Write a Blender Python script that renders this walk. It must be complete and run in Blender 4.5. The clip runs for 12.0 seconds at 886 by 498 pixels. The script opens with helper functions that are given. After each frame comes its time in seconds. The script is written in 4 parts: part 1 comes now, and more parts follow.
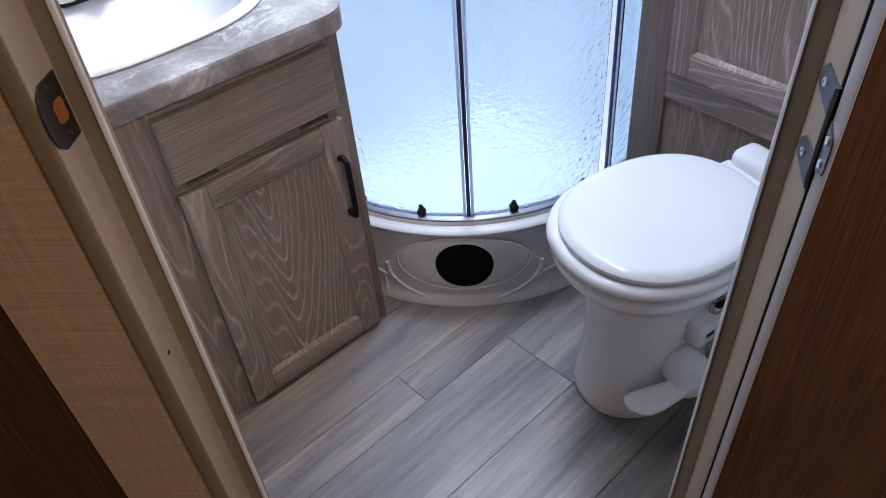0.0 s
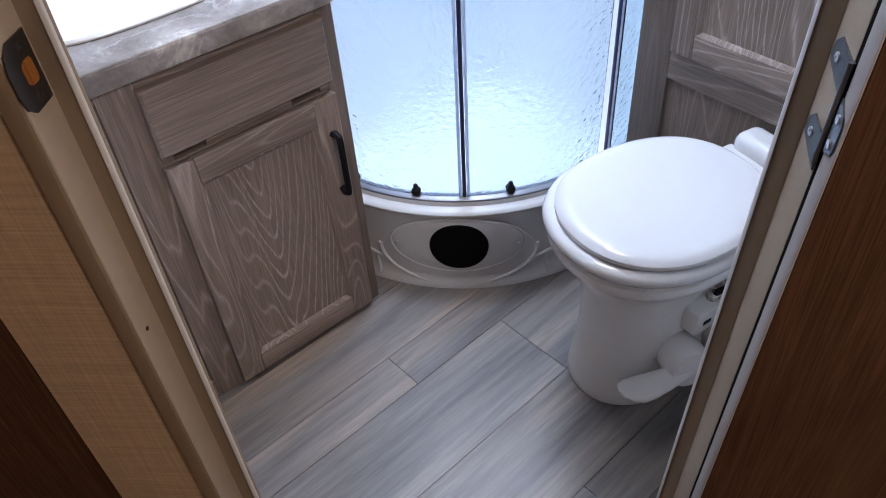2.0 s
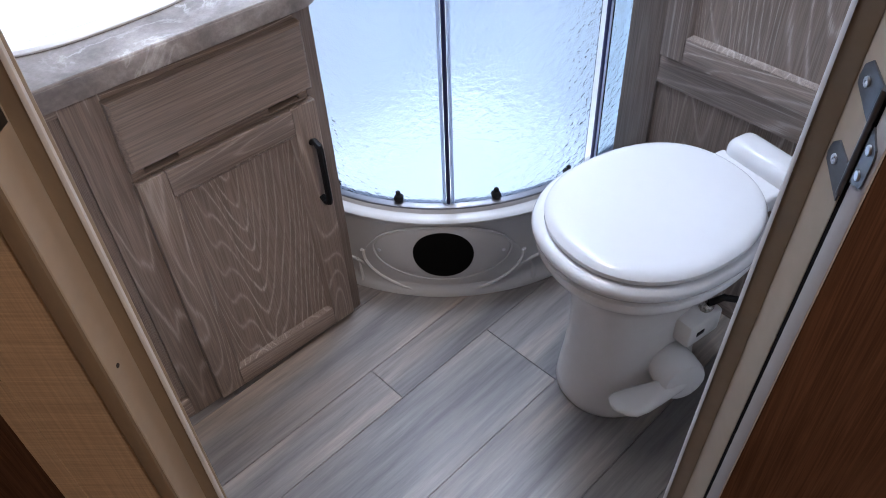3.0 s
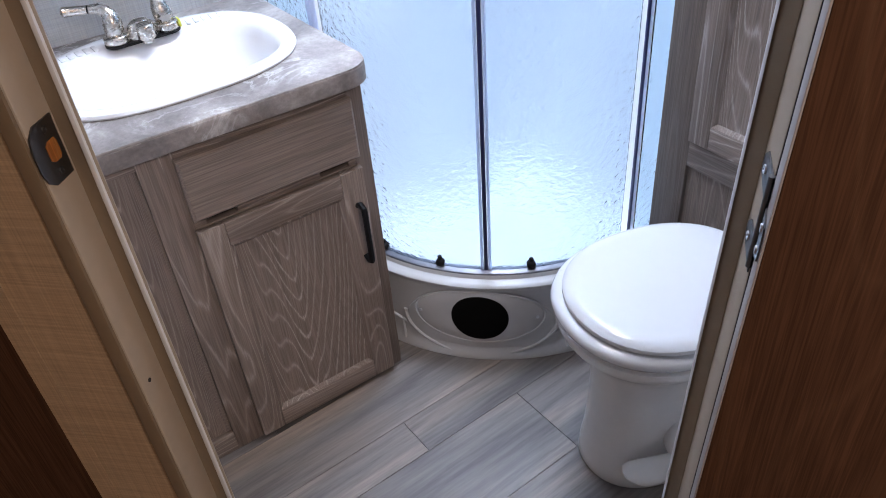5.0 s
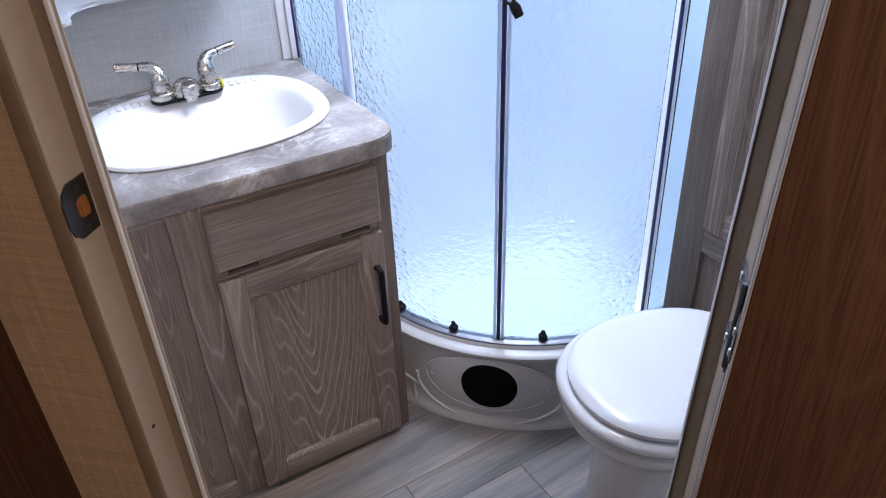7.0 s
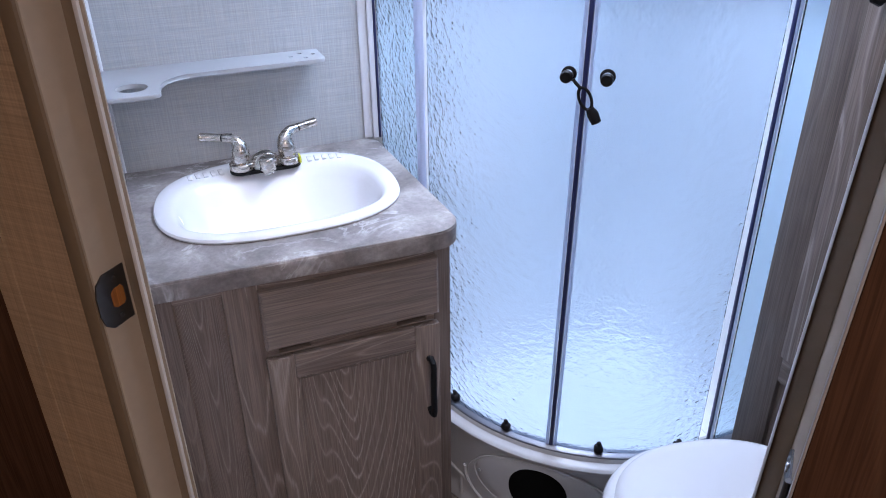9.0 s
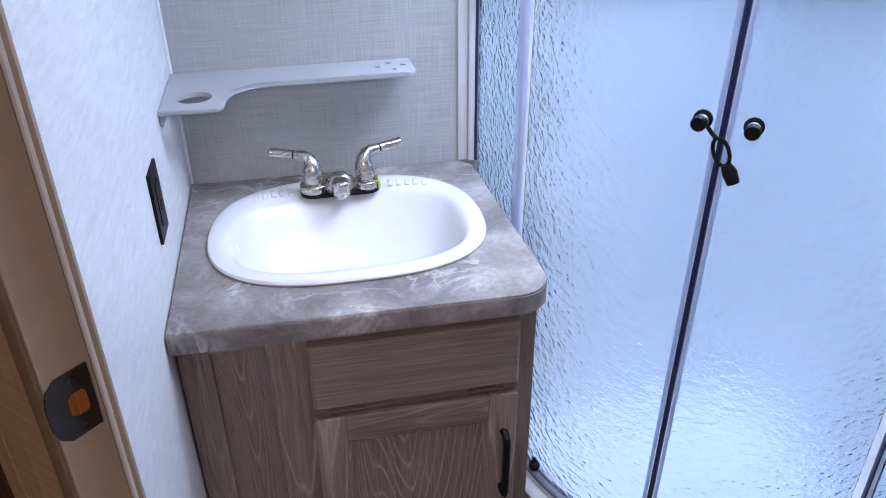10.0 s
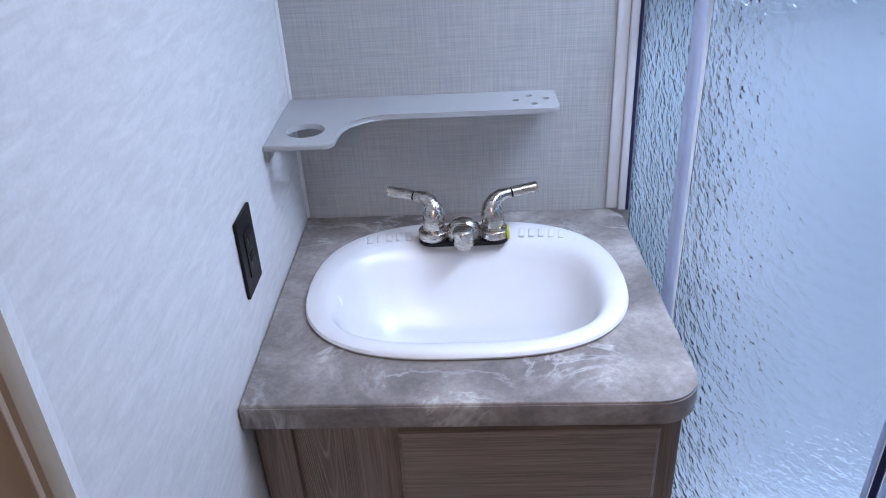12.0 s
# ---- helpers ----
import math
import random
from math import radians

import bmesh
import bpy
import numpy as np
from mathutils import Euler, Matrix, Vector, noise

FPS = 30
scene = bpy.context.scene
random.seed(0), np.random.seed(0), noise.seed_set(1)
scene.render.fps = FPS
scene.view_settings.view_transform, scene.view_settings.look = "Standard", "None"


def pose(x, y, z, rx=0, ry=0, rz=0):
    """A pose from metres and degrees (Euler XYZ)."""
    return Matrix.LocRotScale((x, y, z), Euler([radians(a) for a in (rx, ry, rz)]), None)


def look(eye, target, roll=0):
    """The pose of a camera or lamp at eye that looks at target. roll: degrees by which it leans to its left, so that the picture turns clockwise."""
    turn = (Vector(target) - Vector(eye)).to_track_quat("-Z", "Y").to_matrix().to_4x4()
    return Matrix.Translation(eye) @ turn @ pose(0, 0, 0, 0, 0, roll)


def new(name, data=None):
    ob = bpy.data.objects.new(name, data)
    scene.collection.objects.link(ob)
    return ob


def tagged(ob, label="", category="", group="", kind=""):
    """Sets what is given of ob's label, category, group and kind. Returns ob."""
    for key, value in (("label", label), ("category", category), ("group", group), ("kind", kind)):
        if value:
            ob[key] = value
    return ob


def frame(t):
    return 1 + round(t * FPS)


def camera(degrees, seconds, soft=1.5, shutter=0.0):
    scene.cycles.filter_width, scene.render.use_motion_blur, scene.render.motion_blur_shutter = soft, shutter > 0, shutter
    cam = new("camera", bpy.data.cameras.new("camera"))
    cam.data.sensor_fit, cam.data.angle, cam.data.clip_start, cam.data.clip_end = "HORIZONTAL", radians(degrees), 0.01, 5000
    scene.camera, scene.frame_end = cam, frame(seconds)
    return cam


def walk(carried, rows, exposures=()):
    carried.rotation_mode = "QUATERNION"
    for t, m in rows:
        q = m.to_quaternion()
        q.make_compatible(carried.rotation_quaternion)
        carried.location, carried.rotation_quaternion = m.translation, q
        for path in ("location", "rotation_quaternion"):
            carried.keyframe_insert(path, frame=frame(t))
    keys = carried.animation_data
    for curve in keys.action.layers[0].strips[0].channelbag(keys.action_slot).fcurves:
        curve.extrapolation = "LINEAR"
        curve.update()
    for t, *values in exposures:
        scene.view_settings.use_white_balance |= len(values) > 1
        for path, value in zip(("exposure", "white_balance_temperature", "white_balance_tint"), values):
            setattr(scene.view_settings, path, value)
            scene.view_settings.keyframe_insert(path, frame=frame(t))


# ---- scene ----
cam = camera(59.9, 12.0, 1.0)
PATH = [
    (0, (-0.109, -1.645, 1.399), (0.8, -0.466, 0.063), -5.7),
    (0.5, (-0.103, -1.637, 1.389), (0.788, -0.46, 0.04), -5.7),
    (1, (-0.094, -1.635, 1.386), (0.791, -0.463, 0.029), -5.3),
    (1.5, (-0.093, -1.64, 1.386), (0.803, -0.477, 0.027), -4.7),
    (2, (-0.089, -1.634, 1.372), (0.802, -0.479, 0.003), -4.5),
    (2.5, (-0.07, -1.609, 1.343), (0.826, -0.485, -0.048), -4.5),
    (3, (-0.058, -1.57, 1.365), (0.867, -0.47, -0.025), -3.4),
    (3.2, (-0.052, -1.564, 1.37), (0.883, -0.472, -0.021), -3.1),
    (4.8, (-0.033, -1.715, 1.419), (0.801, -0.39, 0.173), -5.1),
    (5, (-0.027, -1.728, 1.418), (0.8, -0.387, 0.186), -5.2),
    (5.5, (-0.013, -1.744, 1.42), (0.788, -0.389, 0.187), -5.3),
    (6, (-0.004, -1.75, 1.435), (0.779, -0.344, 0.247), -4.8),
    (6.5, (-0.002, -1.76, 1.447), (0.788, -0.321, 0.305), -3.7),
    (8.3, (0.021, -1.773, 1.496), (0.817, -0.245, 0.482), -0.6),
    (8.5, (0.035, -1.771, 1.501), (0.791, -0.212, 0.501), -1.2),
    (9, (0.087, -1.73, 1.498), (0.72, -0.101, 0.526), -0.7),
    (9.5, (0.168, -1.617, 1.502), (0.64, 0.058, 0.516), -0.5),
    (10, (0.225, -1.493, 1.494), (0.562, 0.2, 0.483), -0.6),
    (10.5, (0.253, -1.415, 1.488), (0.488, 0.296, 0.478), -0.7),
    (11, (0.282, -1.336, 1.489), (0.392, 0.389, 0.483), -1.2),
    (11.5, (0.309, -1.279, 1.487), (0.327, 0.453, 0.486), -1.5),
    (12, (0.313, -1.275, 1.478), (0.23, 0.457, 0.481), -3.2),
]
EXPOSURES = [(0, 0.24, 6250, 15), (3, 0.32, 6350, 15), (6.5, 0.30, 6250, 16), (8.5, -0.02, 6000, 19), (10, -0.10, 5950, 20), (12, -0.42, 6000, 19)]
walk(cam, [(t, look(e, g, r)) for t, e, g, r in PATH], EXPOSURES)

# ---- world and lights ----
world = bpy.data.worlds.new("world")
scene.world = world
world.use_nodes = True
sky = world.node_tree.nodes.new("ShaderNodeTexSky")
sky.sky_type, sky.sun_disc = "NISHITA", False
sky.sun_elevation, sky.sun_rotation = radians(50), radians(200)
world.node_tree.links.new(sky.outputs[0], world.node_tree.nodes["Background"].inputs[0])
world.node_tree.nodes["Background"].inputs[1].default_value = 0.1


def area_lamp(name, at, target, sx, sy, power, colour, spread=180):
    data = bpy.data.lights.new(name, "AREA")
    data.shape, data.size, data.size_y, data.energy, data.color = "RECTANGLE", sx, sy, power, colour
    data.spread = radians(spread)
    ob = new(name, data)
    ob.matrix_world = look(at, target)
    return ob


area_lamp("shower_skylight_lamp", (1.02, -0.33, 1.97), (1.02, -0.33, 0), 0.4, 0.4, 14.0, (0.69, 0.82, 1.0), 160)
area_lamp("bath_light_lamp", (0.56, -0.74, 1.955), (0.56, -0.74, 0), 0.30, 0.30, 2.6, (1.0, 0.96, 0.95), 115)
# fill added from the hall side; no source is known there
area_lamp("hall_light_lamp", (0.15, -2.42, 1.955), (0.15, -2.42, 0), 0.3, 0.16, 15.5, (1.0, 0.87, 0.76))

# ---- materials ----


def shader(name, colour=(0.8, 0.8, 0.8), rough=0.5, metal=0.0):
    m = bpy.data.materials.new(name)
    m.use_nodes = True
    b = m.node_tree.nodes["Principled BSDF"]
    b.inputs["Base Color"].default_value = (*colour, 1)
    b.inputs["Roughness"].default_value = rough
    b.inputs["Metallic"].default_value = metal
    return m, m.node_tree, b


def node(nt, kind, **settings):
    n = nt.nodes.new(kind)
    for key, value in settings.items():
        n.inputs[key.replace("_", " ")].default_value = value
    return n


def coords(nt, scale, shuffle=False):
    """Object coordinates, scaled by axis; shuffle shifts them by the object's own random number."""
    tc = nt.nodes.new("ShaderNodeTexCoord")
    mp = nt.nodes.new("ShaderNodeMapping")
    mp.inputs["Scale"].default_value = scale
    if shuffle:
        info = nt.nodes.new("ShaderNodeObjectInfo")
        mul = nt.nodes.new("ShaderNodeVectorMath")
        mul.operation = "SCALE"
        mul.inputs[0].default_value = (37.0, 23.0, 51.0)
        nt.links.new(info.outputs["Random"], mul.inputs["Scale"])
        nt.links.new(mul.outputs[0], mp.inputs["Location"])
    nt.links.new(tc.outputs["Object"], mp.inputs["Vector"])
    return mp.outputs[0]


def noise_at(nt, vector, scale=1.0, detail=3.0, rough=0.5, distortion=0.0):
    n = node(nt, "ShaderNodeTexNoise", Scale=scale, Detail=detail, Roughness=rough, Distortion=distortion)
    nt.links.new(vector, n.inputs["Vector"])
    return n.outputs["Fac"]


def ramp(nt, fac, *stops):
    r = nt.nodes.new("ShaderNodeValToRGB")
    while len(r.color_ramp.elements) < len(stops):
        r.color_ramp.elements.new(0.5)
    for e, (pos, col) in zip(r.color_ramp.elements, stops):
        e.position, e.color = pos, (*col, 1) if len(col) == 3 else col
    nt.links.new(fac, r.inputs[0])
    return r.outputs[0]


def blend(nt, kind, fac, a, b):
    mx = nt.nodes.new("ShaderNodeMix")
    mx.data_type, mx.blend_type = "RGBA", kind
    for key, v in ((0, fac), (6, a), (7, b)):
        if isinstance(v, (int, float)):
            mx.inputs[key].default_value = v
        elif isinstance(v, tuple):
            mx.inputs[key].default_value = (*v, 1)
        else:
            nt.links.new(v, mx.inputs[key])
    return mx.outputs[2]


def maths(nt, op, a, b=0.0):
    n = nt.nodes.new("ShaderNodeMath")
    n.operation = op
    for i, v in enumerate((a, b)):
        if isinstance(v, (int, float)):
            n.inputs[i].default_value = v
        else:
            nt.links.new(v, n.inputs[i])
    return n.outputs[0]


def bump(nt, bsdf, height, strength, distance):
    b = node(nt, "ShaderNodeBump", Strength=strength, Distance=distance)
    nt.links.new(height, b.inputs["Height"])
    nt.links.new(b.outputs[0], bsdf.inputs["Normal"])


def wood(name, axis, dark, mid, light, rings=20.0, rough=0.55, line=0.66, spread=9.0, across=None, thin=0.075, gloss=0.4):
    """Open-grained wood: contour lines of a noise stretched along the grain; across adds cathedral arches round the board's middle."""
    m, nt, b = shader(name, mid, rough)
    b.inputs["Specular IOR Level"].default_value = gloss
    wide = [spread, spread, spread]
    wide[axis] = spread * 0.10
    fine = [420.0, 420.0, 420.0]
    fine[axis] = 9.0
    mid_f = [90.0, 90.0, 90.0]
    mid_f[axis] = 3.0
    big = noise_at(nt, coords(nt, wide, True), 1.0, 1.5, 0.4, 0.3)
    field = maths(nt, "MULTIPLY", big, rings)
    if across is not None:
        tc = nt.nodes.new("ShaderNodeTexCoord")
        g, o = nt.nodes.new("ShaderNodeSeparateXYZ"), nt.nodes.new("ShaderNodeSeparateXYZ")
        nt.links.new(tc.outputs["Generated"], g.inputs[0])
        nt.links.new(tc.outputs["Object"], o.inputs[0])
        off = maths(nt, "MULTIPLY", maths(nt, "SUBTRACT", g.outputs[across], 0.47), 2.0)
        arch = maths(nt, "MULTIPLY", maths(nt, "MULTIPLY", off, off), 10.0)
        rise = maths(nt, "MULTIPLY", o.outputs[axis], -9.0)
        field = maths(nt, "ADD", maths(nt, "ADD", arch, rise), maths(nt, "MULTIPLY", big, rings * 0.95))
    pores = noise_at(nt, coords(nt, fine, True), 1.0, 2.0, 0.6)
    streaks = noise_at(nt, coords(nt, mid_f, True), 1.0, 2.0, 0.6)
    rings_f = maths(nt, "PINGPONG", field, 0.5)
    lines = ramp(nt, maths(nt, "ADD", rings_f, maths(nt, "MULTIPLY", maths(nt, "SUBTRACT", pores, 0.5), 0.45)), (0.0, (1, 1, 1)), (thin, (0.25, 0.25, 0.25)), (thin * 2.2, (0, 0, 0)))
    patchy = ramp(nt, noise_at(nt, coords(nt, [c * 0.9 for c in wide], True), 1.0, 3.0), (0.35, (0.25, 0.25, 0.25)), (0.6, (1, 1, 1)))
    tone = ramp(nt, noise_at(nt, coords(nt, (3.0, 3.0, 3.0), True), 1.0, 3.0), (0.3, dark), (0.7, mid))
    fleck = ramp(nt, pores, (0.36, (0.66, 0.66, 0.66)), (0.64, (1.18, 1.18, 1.18)))
    band = ramp(nt, streaks, (0.34, (0.87, 0.87, 0.87)), (0.66, (1.07, 1.07, 1.07)))
    body = blend(nt, "MULTIPLY", 0.8, blend(nt, "MULTIPLY", 0.8, tone, fleck), band)
    fac = maths(nt, "MULTIPLY", maths(nt, "MULTIPLY", lines, patchy), line)
    nt.links.new(blend(nt, "MIX", fac, body, light), b.inputs["Base Color"])
    bump(nt, b, maths(nt, "ADD", pores, maths(nt, "MULTIPLY", lines, -0.6)), 0.35, 0.0008)
    return m


def linen(name, base, contrast, rough=0.6, tint=(1, 1, 1), stretch=9.0):
    """Woven wall covering: crossed threads of two stretched noises."""
    m, nt, b = shader(name, base, rough)
    b.inputs["Specular IOR Level"].default_value = 0.2
    up = noise_at(nt, coords(nt, (430, 430, stretch)), 1.0, 3.0, 0.65)
    over = noise_at(nt, coords(nt, (stretch, stretch, 430)), 1.0, 3.0, 0.65)
    both = maths(nt, "MULTIPLY", maths(nt, "ADD", up, over), 0.5)
    lo = tuple(c * (1 - contrast) for c in base)
    hi = tuple(min(1, c * (1 + contrast)) for c in base)
    col = ramp(nt, both, (0.36, lo), (0.64, hi))
    slub = maths(nt, "MULTIPLY", maths(nt, "ADD", noise_at(nt, coords(nt, (170, 170, stretch * 2.2)), 1.0, 2.0), noise_at(nt, coords(nt, (stretch * 2.2, stretch * 2.2, 170)), 1.0, 2.0)), 0.5)
    hue = ramp(nt, slub, (0.36, (0.95, 0.965, 0.99)), (0.50, (1.0, 1.0, 1.0)), (0.66, tint))
    col = blend(nt, "MULTIPLY", 1.0, col, hue)
    patch = ramp(nt, noise_at(nt, coords(nt, (2.5, 2.5, 2.5)), 1.0, 3.0), (0.3, (0.93, 0.93, 0.93)), (0.7, (1, 1, 1)))
    nt.links.new(blend(nt, "MULTIPLY", 1.0, col, patch), b.inputs["Base Color"])
    bump(nt, b, both, 0.25, 0.0006)
    return m


def plain(name, colour, rough, metal=0.0, wear=0.06, grain=60.0, relief=0.05, coat=0.0):
    """Moulded or painted surface with faint mottling in tone, gloss and relief."""
    m, nt, b = shader(name, colour, rough, metal)
    small = noise_at(nt, coords(nt, (grain,) * 3), 1.0, 3.0)
    large = noise_at(nt, coords(nt, (4.0,) * 3), 1.0, 4.0)
    mix = maths(nt, "MULTIPLY", maths(nt, "ADD", small, large), 0.5)
    col = ramp(nt, mix, (0.3, tuple(c * (1 - wear) for c in colour)), (0.7, tuple(min(1, c * (1 + wear * 0.6)) for c in colour)))
    nt.links.new(col, b.inputs["Base Color"])
    r = ramp(nt, large, (0.3, (rough * 0.85,) * 3), (0.7, (min(1, rough * 1.15),) * 3))
    nt.links.new(r, b.inputs["Roughness"])
    if relief:
        bump(nt, b, small, relief, 0.0006)
    b.inputs["Coat Weight"].default_value = coat
    return m


def marble_laminate():
    m, nt, b = shader("grey_marble_laminate", (0.3, 0.29, 0.29), 0.50)
    v = coords(nt, (1, 1, 1))
    clouds = noise_at(nt, v, 9.0, 6.0, 0.62, 0.6)
    tone = ramp(nt, clouds, (0.30, (0.135, 0.119, 0.112)), (0.50, (0.245, 0.218, 0.206)), (0.74, (0.43, 0.395, 0.37)))
    vein = maths(nt, "ABSOLUTE", maths(nt, "SUBTRACT", noise_at(nt, v, 6.5, 5.0, 0.62, 0.9), 0.5))
    thin = ramp(nt, vein, (0.0, (1, 1, 1)), (0.030, (0, 0, 0)))
    where = ramp(nt, noise_at(nt, v, 7.0, 2.0), (0.44, (0, 0, 0)), (0.60, (1, 1, 1)))
    veins = maths(nt, "MULTIPLY", maths(nt, "MULTIPLY", thin, where), 0.55)
    crumbs = ramp(nt, noise_at(nt, v, 110.0, 4.0, 0.7), (0.35, (0.80, 0.80, 0.80)), (0.65, (1.13, 1.13, 1.13)))
    col = blend(nt, "MULTIPLY", 0.8, blend(nt, "MIX", veins, tone, (0.62, 0.60, 0.59)), crumbs)
    nt.links.new(col, b.inputs["Base Color"])
    bump(nt, b, clouds, 0.05, 0.0005)
    return m


def plank_vinyl():
    m, nt, b = shader("grey_plank_vinyl", (0.3, 0.28, 0.26), 0.42)
    info = nt.nodes.new("ShaderNodeObjectInfo")
    streaks = noise_at(nt, coords(nt, (5.0, 75, 10), True), 1.0, 6.0, 0.68)
    broad = noise_at(nt, coords(nt, (1.6, 11, 5), True), 1.0, 2.0, 0.5)
    grey = ramp(nt, broad, (0.30, (0.122, 0.112, 0.108)), (0.5, (0.192, 0.175, 0.164)), (0.70, (0.295, 0.257, 0.224)))
    warm = ramp(nt, noise_at(nt, coords(nt, (1.1, 7, 5), True), 1.0, 2.0), (0.45, (1, 1, 1)), (0.7, (1.10, 0.99, 0.88)))
    tone = ramp(nt, info.outputs["Random"], (0.0, (0.76, 0.765, 0.77)), (1.0, (0.98, 0.97, 0.96)))
    s = ramp(nt, streaks, (0.32, (0.62, 0.62, 0.63)), (0.66, (1.2, 1.19, 1.18)))
    col = blend(nt, "MULTIPLY", 1.0, blend(nt, "MULTIPLY", 1.0, blend(nt, "MULTIPLY", 1.0, grey, warm), tone), s)
    nt.links.new(col, b.inputs["Base Color"])
    bump(nt, b, streaks, 0.12, 0.0006)
    return m


def pebbled_glass(name, strength, size, rough, tint):
    """Hammered obscure glass: rounded cells of uneven size, pressed into both faces."""
    m, nt, b = shader(name, tint, rough)
    b.inputs["Transmission Weight"].default_value = 1.0
    b.inputs["IOR"].default_value = 1.42
    v = coords(nt, (1, 1, 1.25))
    warp = nt.nodes.new("ShaderNodeTexNoise")
    warp.inputs["Scale"].default_value = size * 0.5
    nt.links.new(v, warp.inputs["Vector"])
    push = nt.nodes.new("ShaderNodeVectorMath")
    push.operation = "MULTIPLY_ADD"
    push.inputs[1].default_value = (0.022, 0.022, 0.022)
    nt.links.new(warp.outputs["Color"], push.inputs[0])
    nt.links.new(v, push.inputs[2])
    cells = nt.nodes.new("ShaderNodeTexVoronoi")
    cells.feature = "SMOOTH_F1"
    cells.inputs["Scale"].default_value, cells.inputs["Smoothness"].default_value = size, 0.75
    nt.links.new(push.outputs[0], cells.inputs["Vector"])
    fine = noise_at(nt, v, size * 2.6, 1.0)
    bump(nt, b, maths(nt, "ADD", maths(nt, "MULTIPLY", cells.outputs["Distance"], -0.8), maths(nt, "MULTIPLY", fine, 0.30)), strength, 0.02)
    return m


def brushed(name, colour, rough):
    m, nt, b = shader(name, colour, rough, 1.0)
    s = noise_at(nt, coords(nt, (12, 160, 160)), 1.0, 2.0)
    nt.links.new(ramp(nt, s, (0.3, (rough * 0.9,) * 3), (0.7, (rough * 1.12,) * 3)), b.inputs["Roughness"])
    return m


TAUPE = ((0.196, 0.152, 0.126), (0.242, 0.192, 0.162), (0.48, 0.42, 0.375))
cabinet_z = wood("taupe_cabinet_wood_upright", 2, *TAUPE)
cabinet_x = wood("taupe_cabinet_wood_level", 0, *TAUPE)
cabinet_y = wood("taupe_cabinet_wood_across", 1, *TAUPE)
panel_wood = wood("taupe_panel_wood", 2, *TAUPE, across=0, line=0.8)
linen_panel_wood = wood("taupe_linen_panel_wood", 2, *TAUPE, across=1, line=0.8)
drawer_wood = wood("taupe_drawer_wood", 0, (0.225, 0.178, 0.149), (0.270, 0.217, 0.184), TAUPE[2], rings=6.0, line=0.12)
frame_wood = wood("taupe_frame_wood", 2, (0.150, 0.118, 0.099), (0.196, 0.158, 0.134), (0.34, 0.30, 0.27), rings=8.0, line=0.2)
door_wood = wood("brown_door_wood", 2, (0.071, 0.0335, 0.0185), (0.102, 0.0500, 0.0280), (0.15, 0.082, 0.046), rings=22.0, line=0.50, spread=5.0, rough=0.8, gloss=0.02)
hall_panel = linen("tan_woven_panel", (0.43, 0.300, 0.188), 0.22, 0.6, stretch=6.0)
back_linen = linen("grey_linen_wallcovering", (0.42, 0.427, 0.425), 0.17, tint=(1.07, 1.04, 1.0))
side_linen = linen("white_textured_wallboard", (0.62, 0.62, 0.62), 0.05, stretch=25.0)


def stroked_board():
    m, nt, b = shader("white_stroked_wallboard", (0.6, 0.6, 0.6), 0.55)
    tc, mp = nt.nodes.new("ShaderNodeTexCoord"), nt.nodes.new("ShaderNodeMapping")
    mp.inputs["Rotation"].default_value = (radians(32), 0, 0)
    mp.inputs["Scale"].default_value = (60, 20, 85)
    nt.links.new(tc.outputs["Object"], mp.inputs["Vector"])
    stroke = noise_at(nt, mp.outputs[0], 1.0, 5.0, 0.62, 0.7)
    fine = noise_at(nt, coords(nt, (220, 220, 220)), 1.0, 2.0)
    both = maths(nt, "ADD", maths(nt, "MULTIPLY", stroke, 0.75), maths(nt, "MULTIPLY", fine, 0.25))
    nt.links.new(ramp(nt, both, (0.33, (0.59, 0.59, 0.59)), (0.66, (0.73, 0.73, 0.73))), b.inputs["Base Color"])
    bump(nt, b, both, 0.22, 0.0008)
    return m


stroked = stroked_board()
marble = marble_laminate()
vinyl = plank_vinyl()
seam_dark = plain("dark_seam_and_recess_shade", (0.035, 0.030, 0.028), 0.8)
porcelain = plain("white_porcelain", (0.82, 0.82, 0.82), 0.10, wear=0.015, relief=0.0, coat=0.4)
seat_plastic = plain("white_seat_plastic", (0.60, 0.60, 0.61), 0.06, wear=0.015, relief=0.0)
basin_plastic = plain("white_basin_plastic", (0.72, 0.72, 0.73), 0.24, wear=0.015, relief=0.0)
base_plastic = plain("white_toilet_base", (0.74, 0.73, 0.72), 0.22, wear=0.03, relief=0.02)
# outside of the white pan, greyed to hold its shade in the colour
pan_shaded_plastic = plain("white_shower_pan_shaded", (0.47, 0.47, 0.475), 0.36, wear=0.03, relief=0.03)
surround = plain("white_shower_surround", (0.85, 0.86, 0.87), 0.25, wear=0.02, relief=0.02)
cream_paint = plain("cream_jamb_vinyl", (0.43, 0.362, 0.285), 0.65, wear=0.06)
stop_vinyl = plain("tan_stop_vinyl", (0.20, 0.142, 0.088), 0.6, wear=0.08)
tan_stop = plain("light_tan_stop_vinyl", (0.30, 0.235, 0.165), 0.6, wear=0.08)
white_trim = plain("white_trim_plastic", (0.70, 0.70, 0.71), 0.35, wear=0.03)
shelf_plastic = plain("light_grey_shelf_plastic", (0.38, 0.39, 0.40), 0.38, wear=0.03)
ceiling_white = plain("white_ceiling_board", (0.75, 0.75, 0.74), 0.6)
black_plastic = plain("black_plastic", (0.012, 0.012, 0.013), 0.4)
black_metal = plain("black_metal", (0.008, 0.008, 0.009), 0.6)
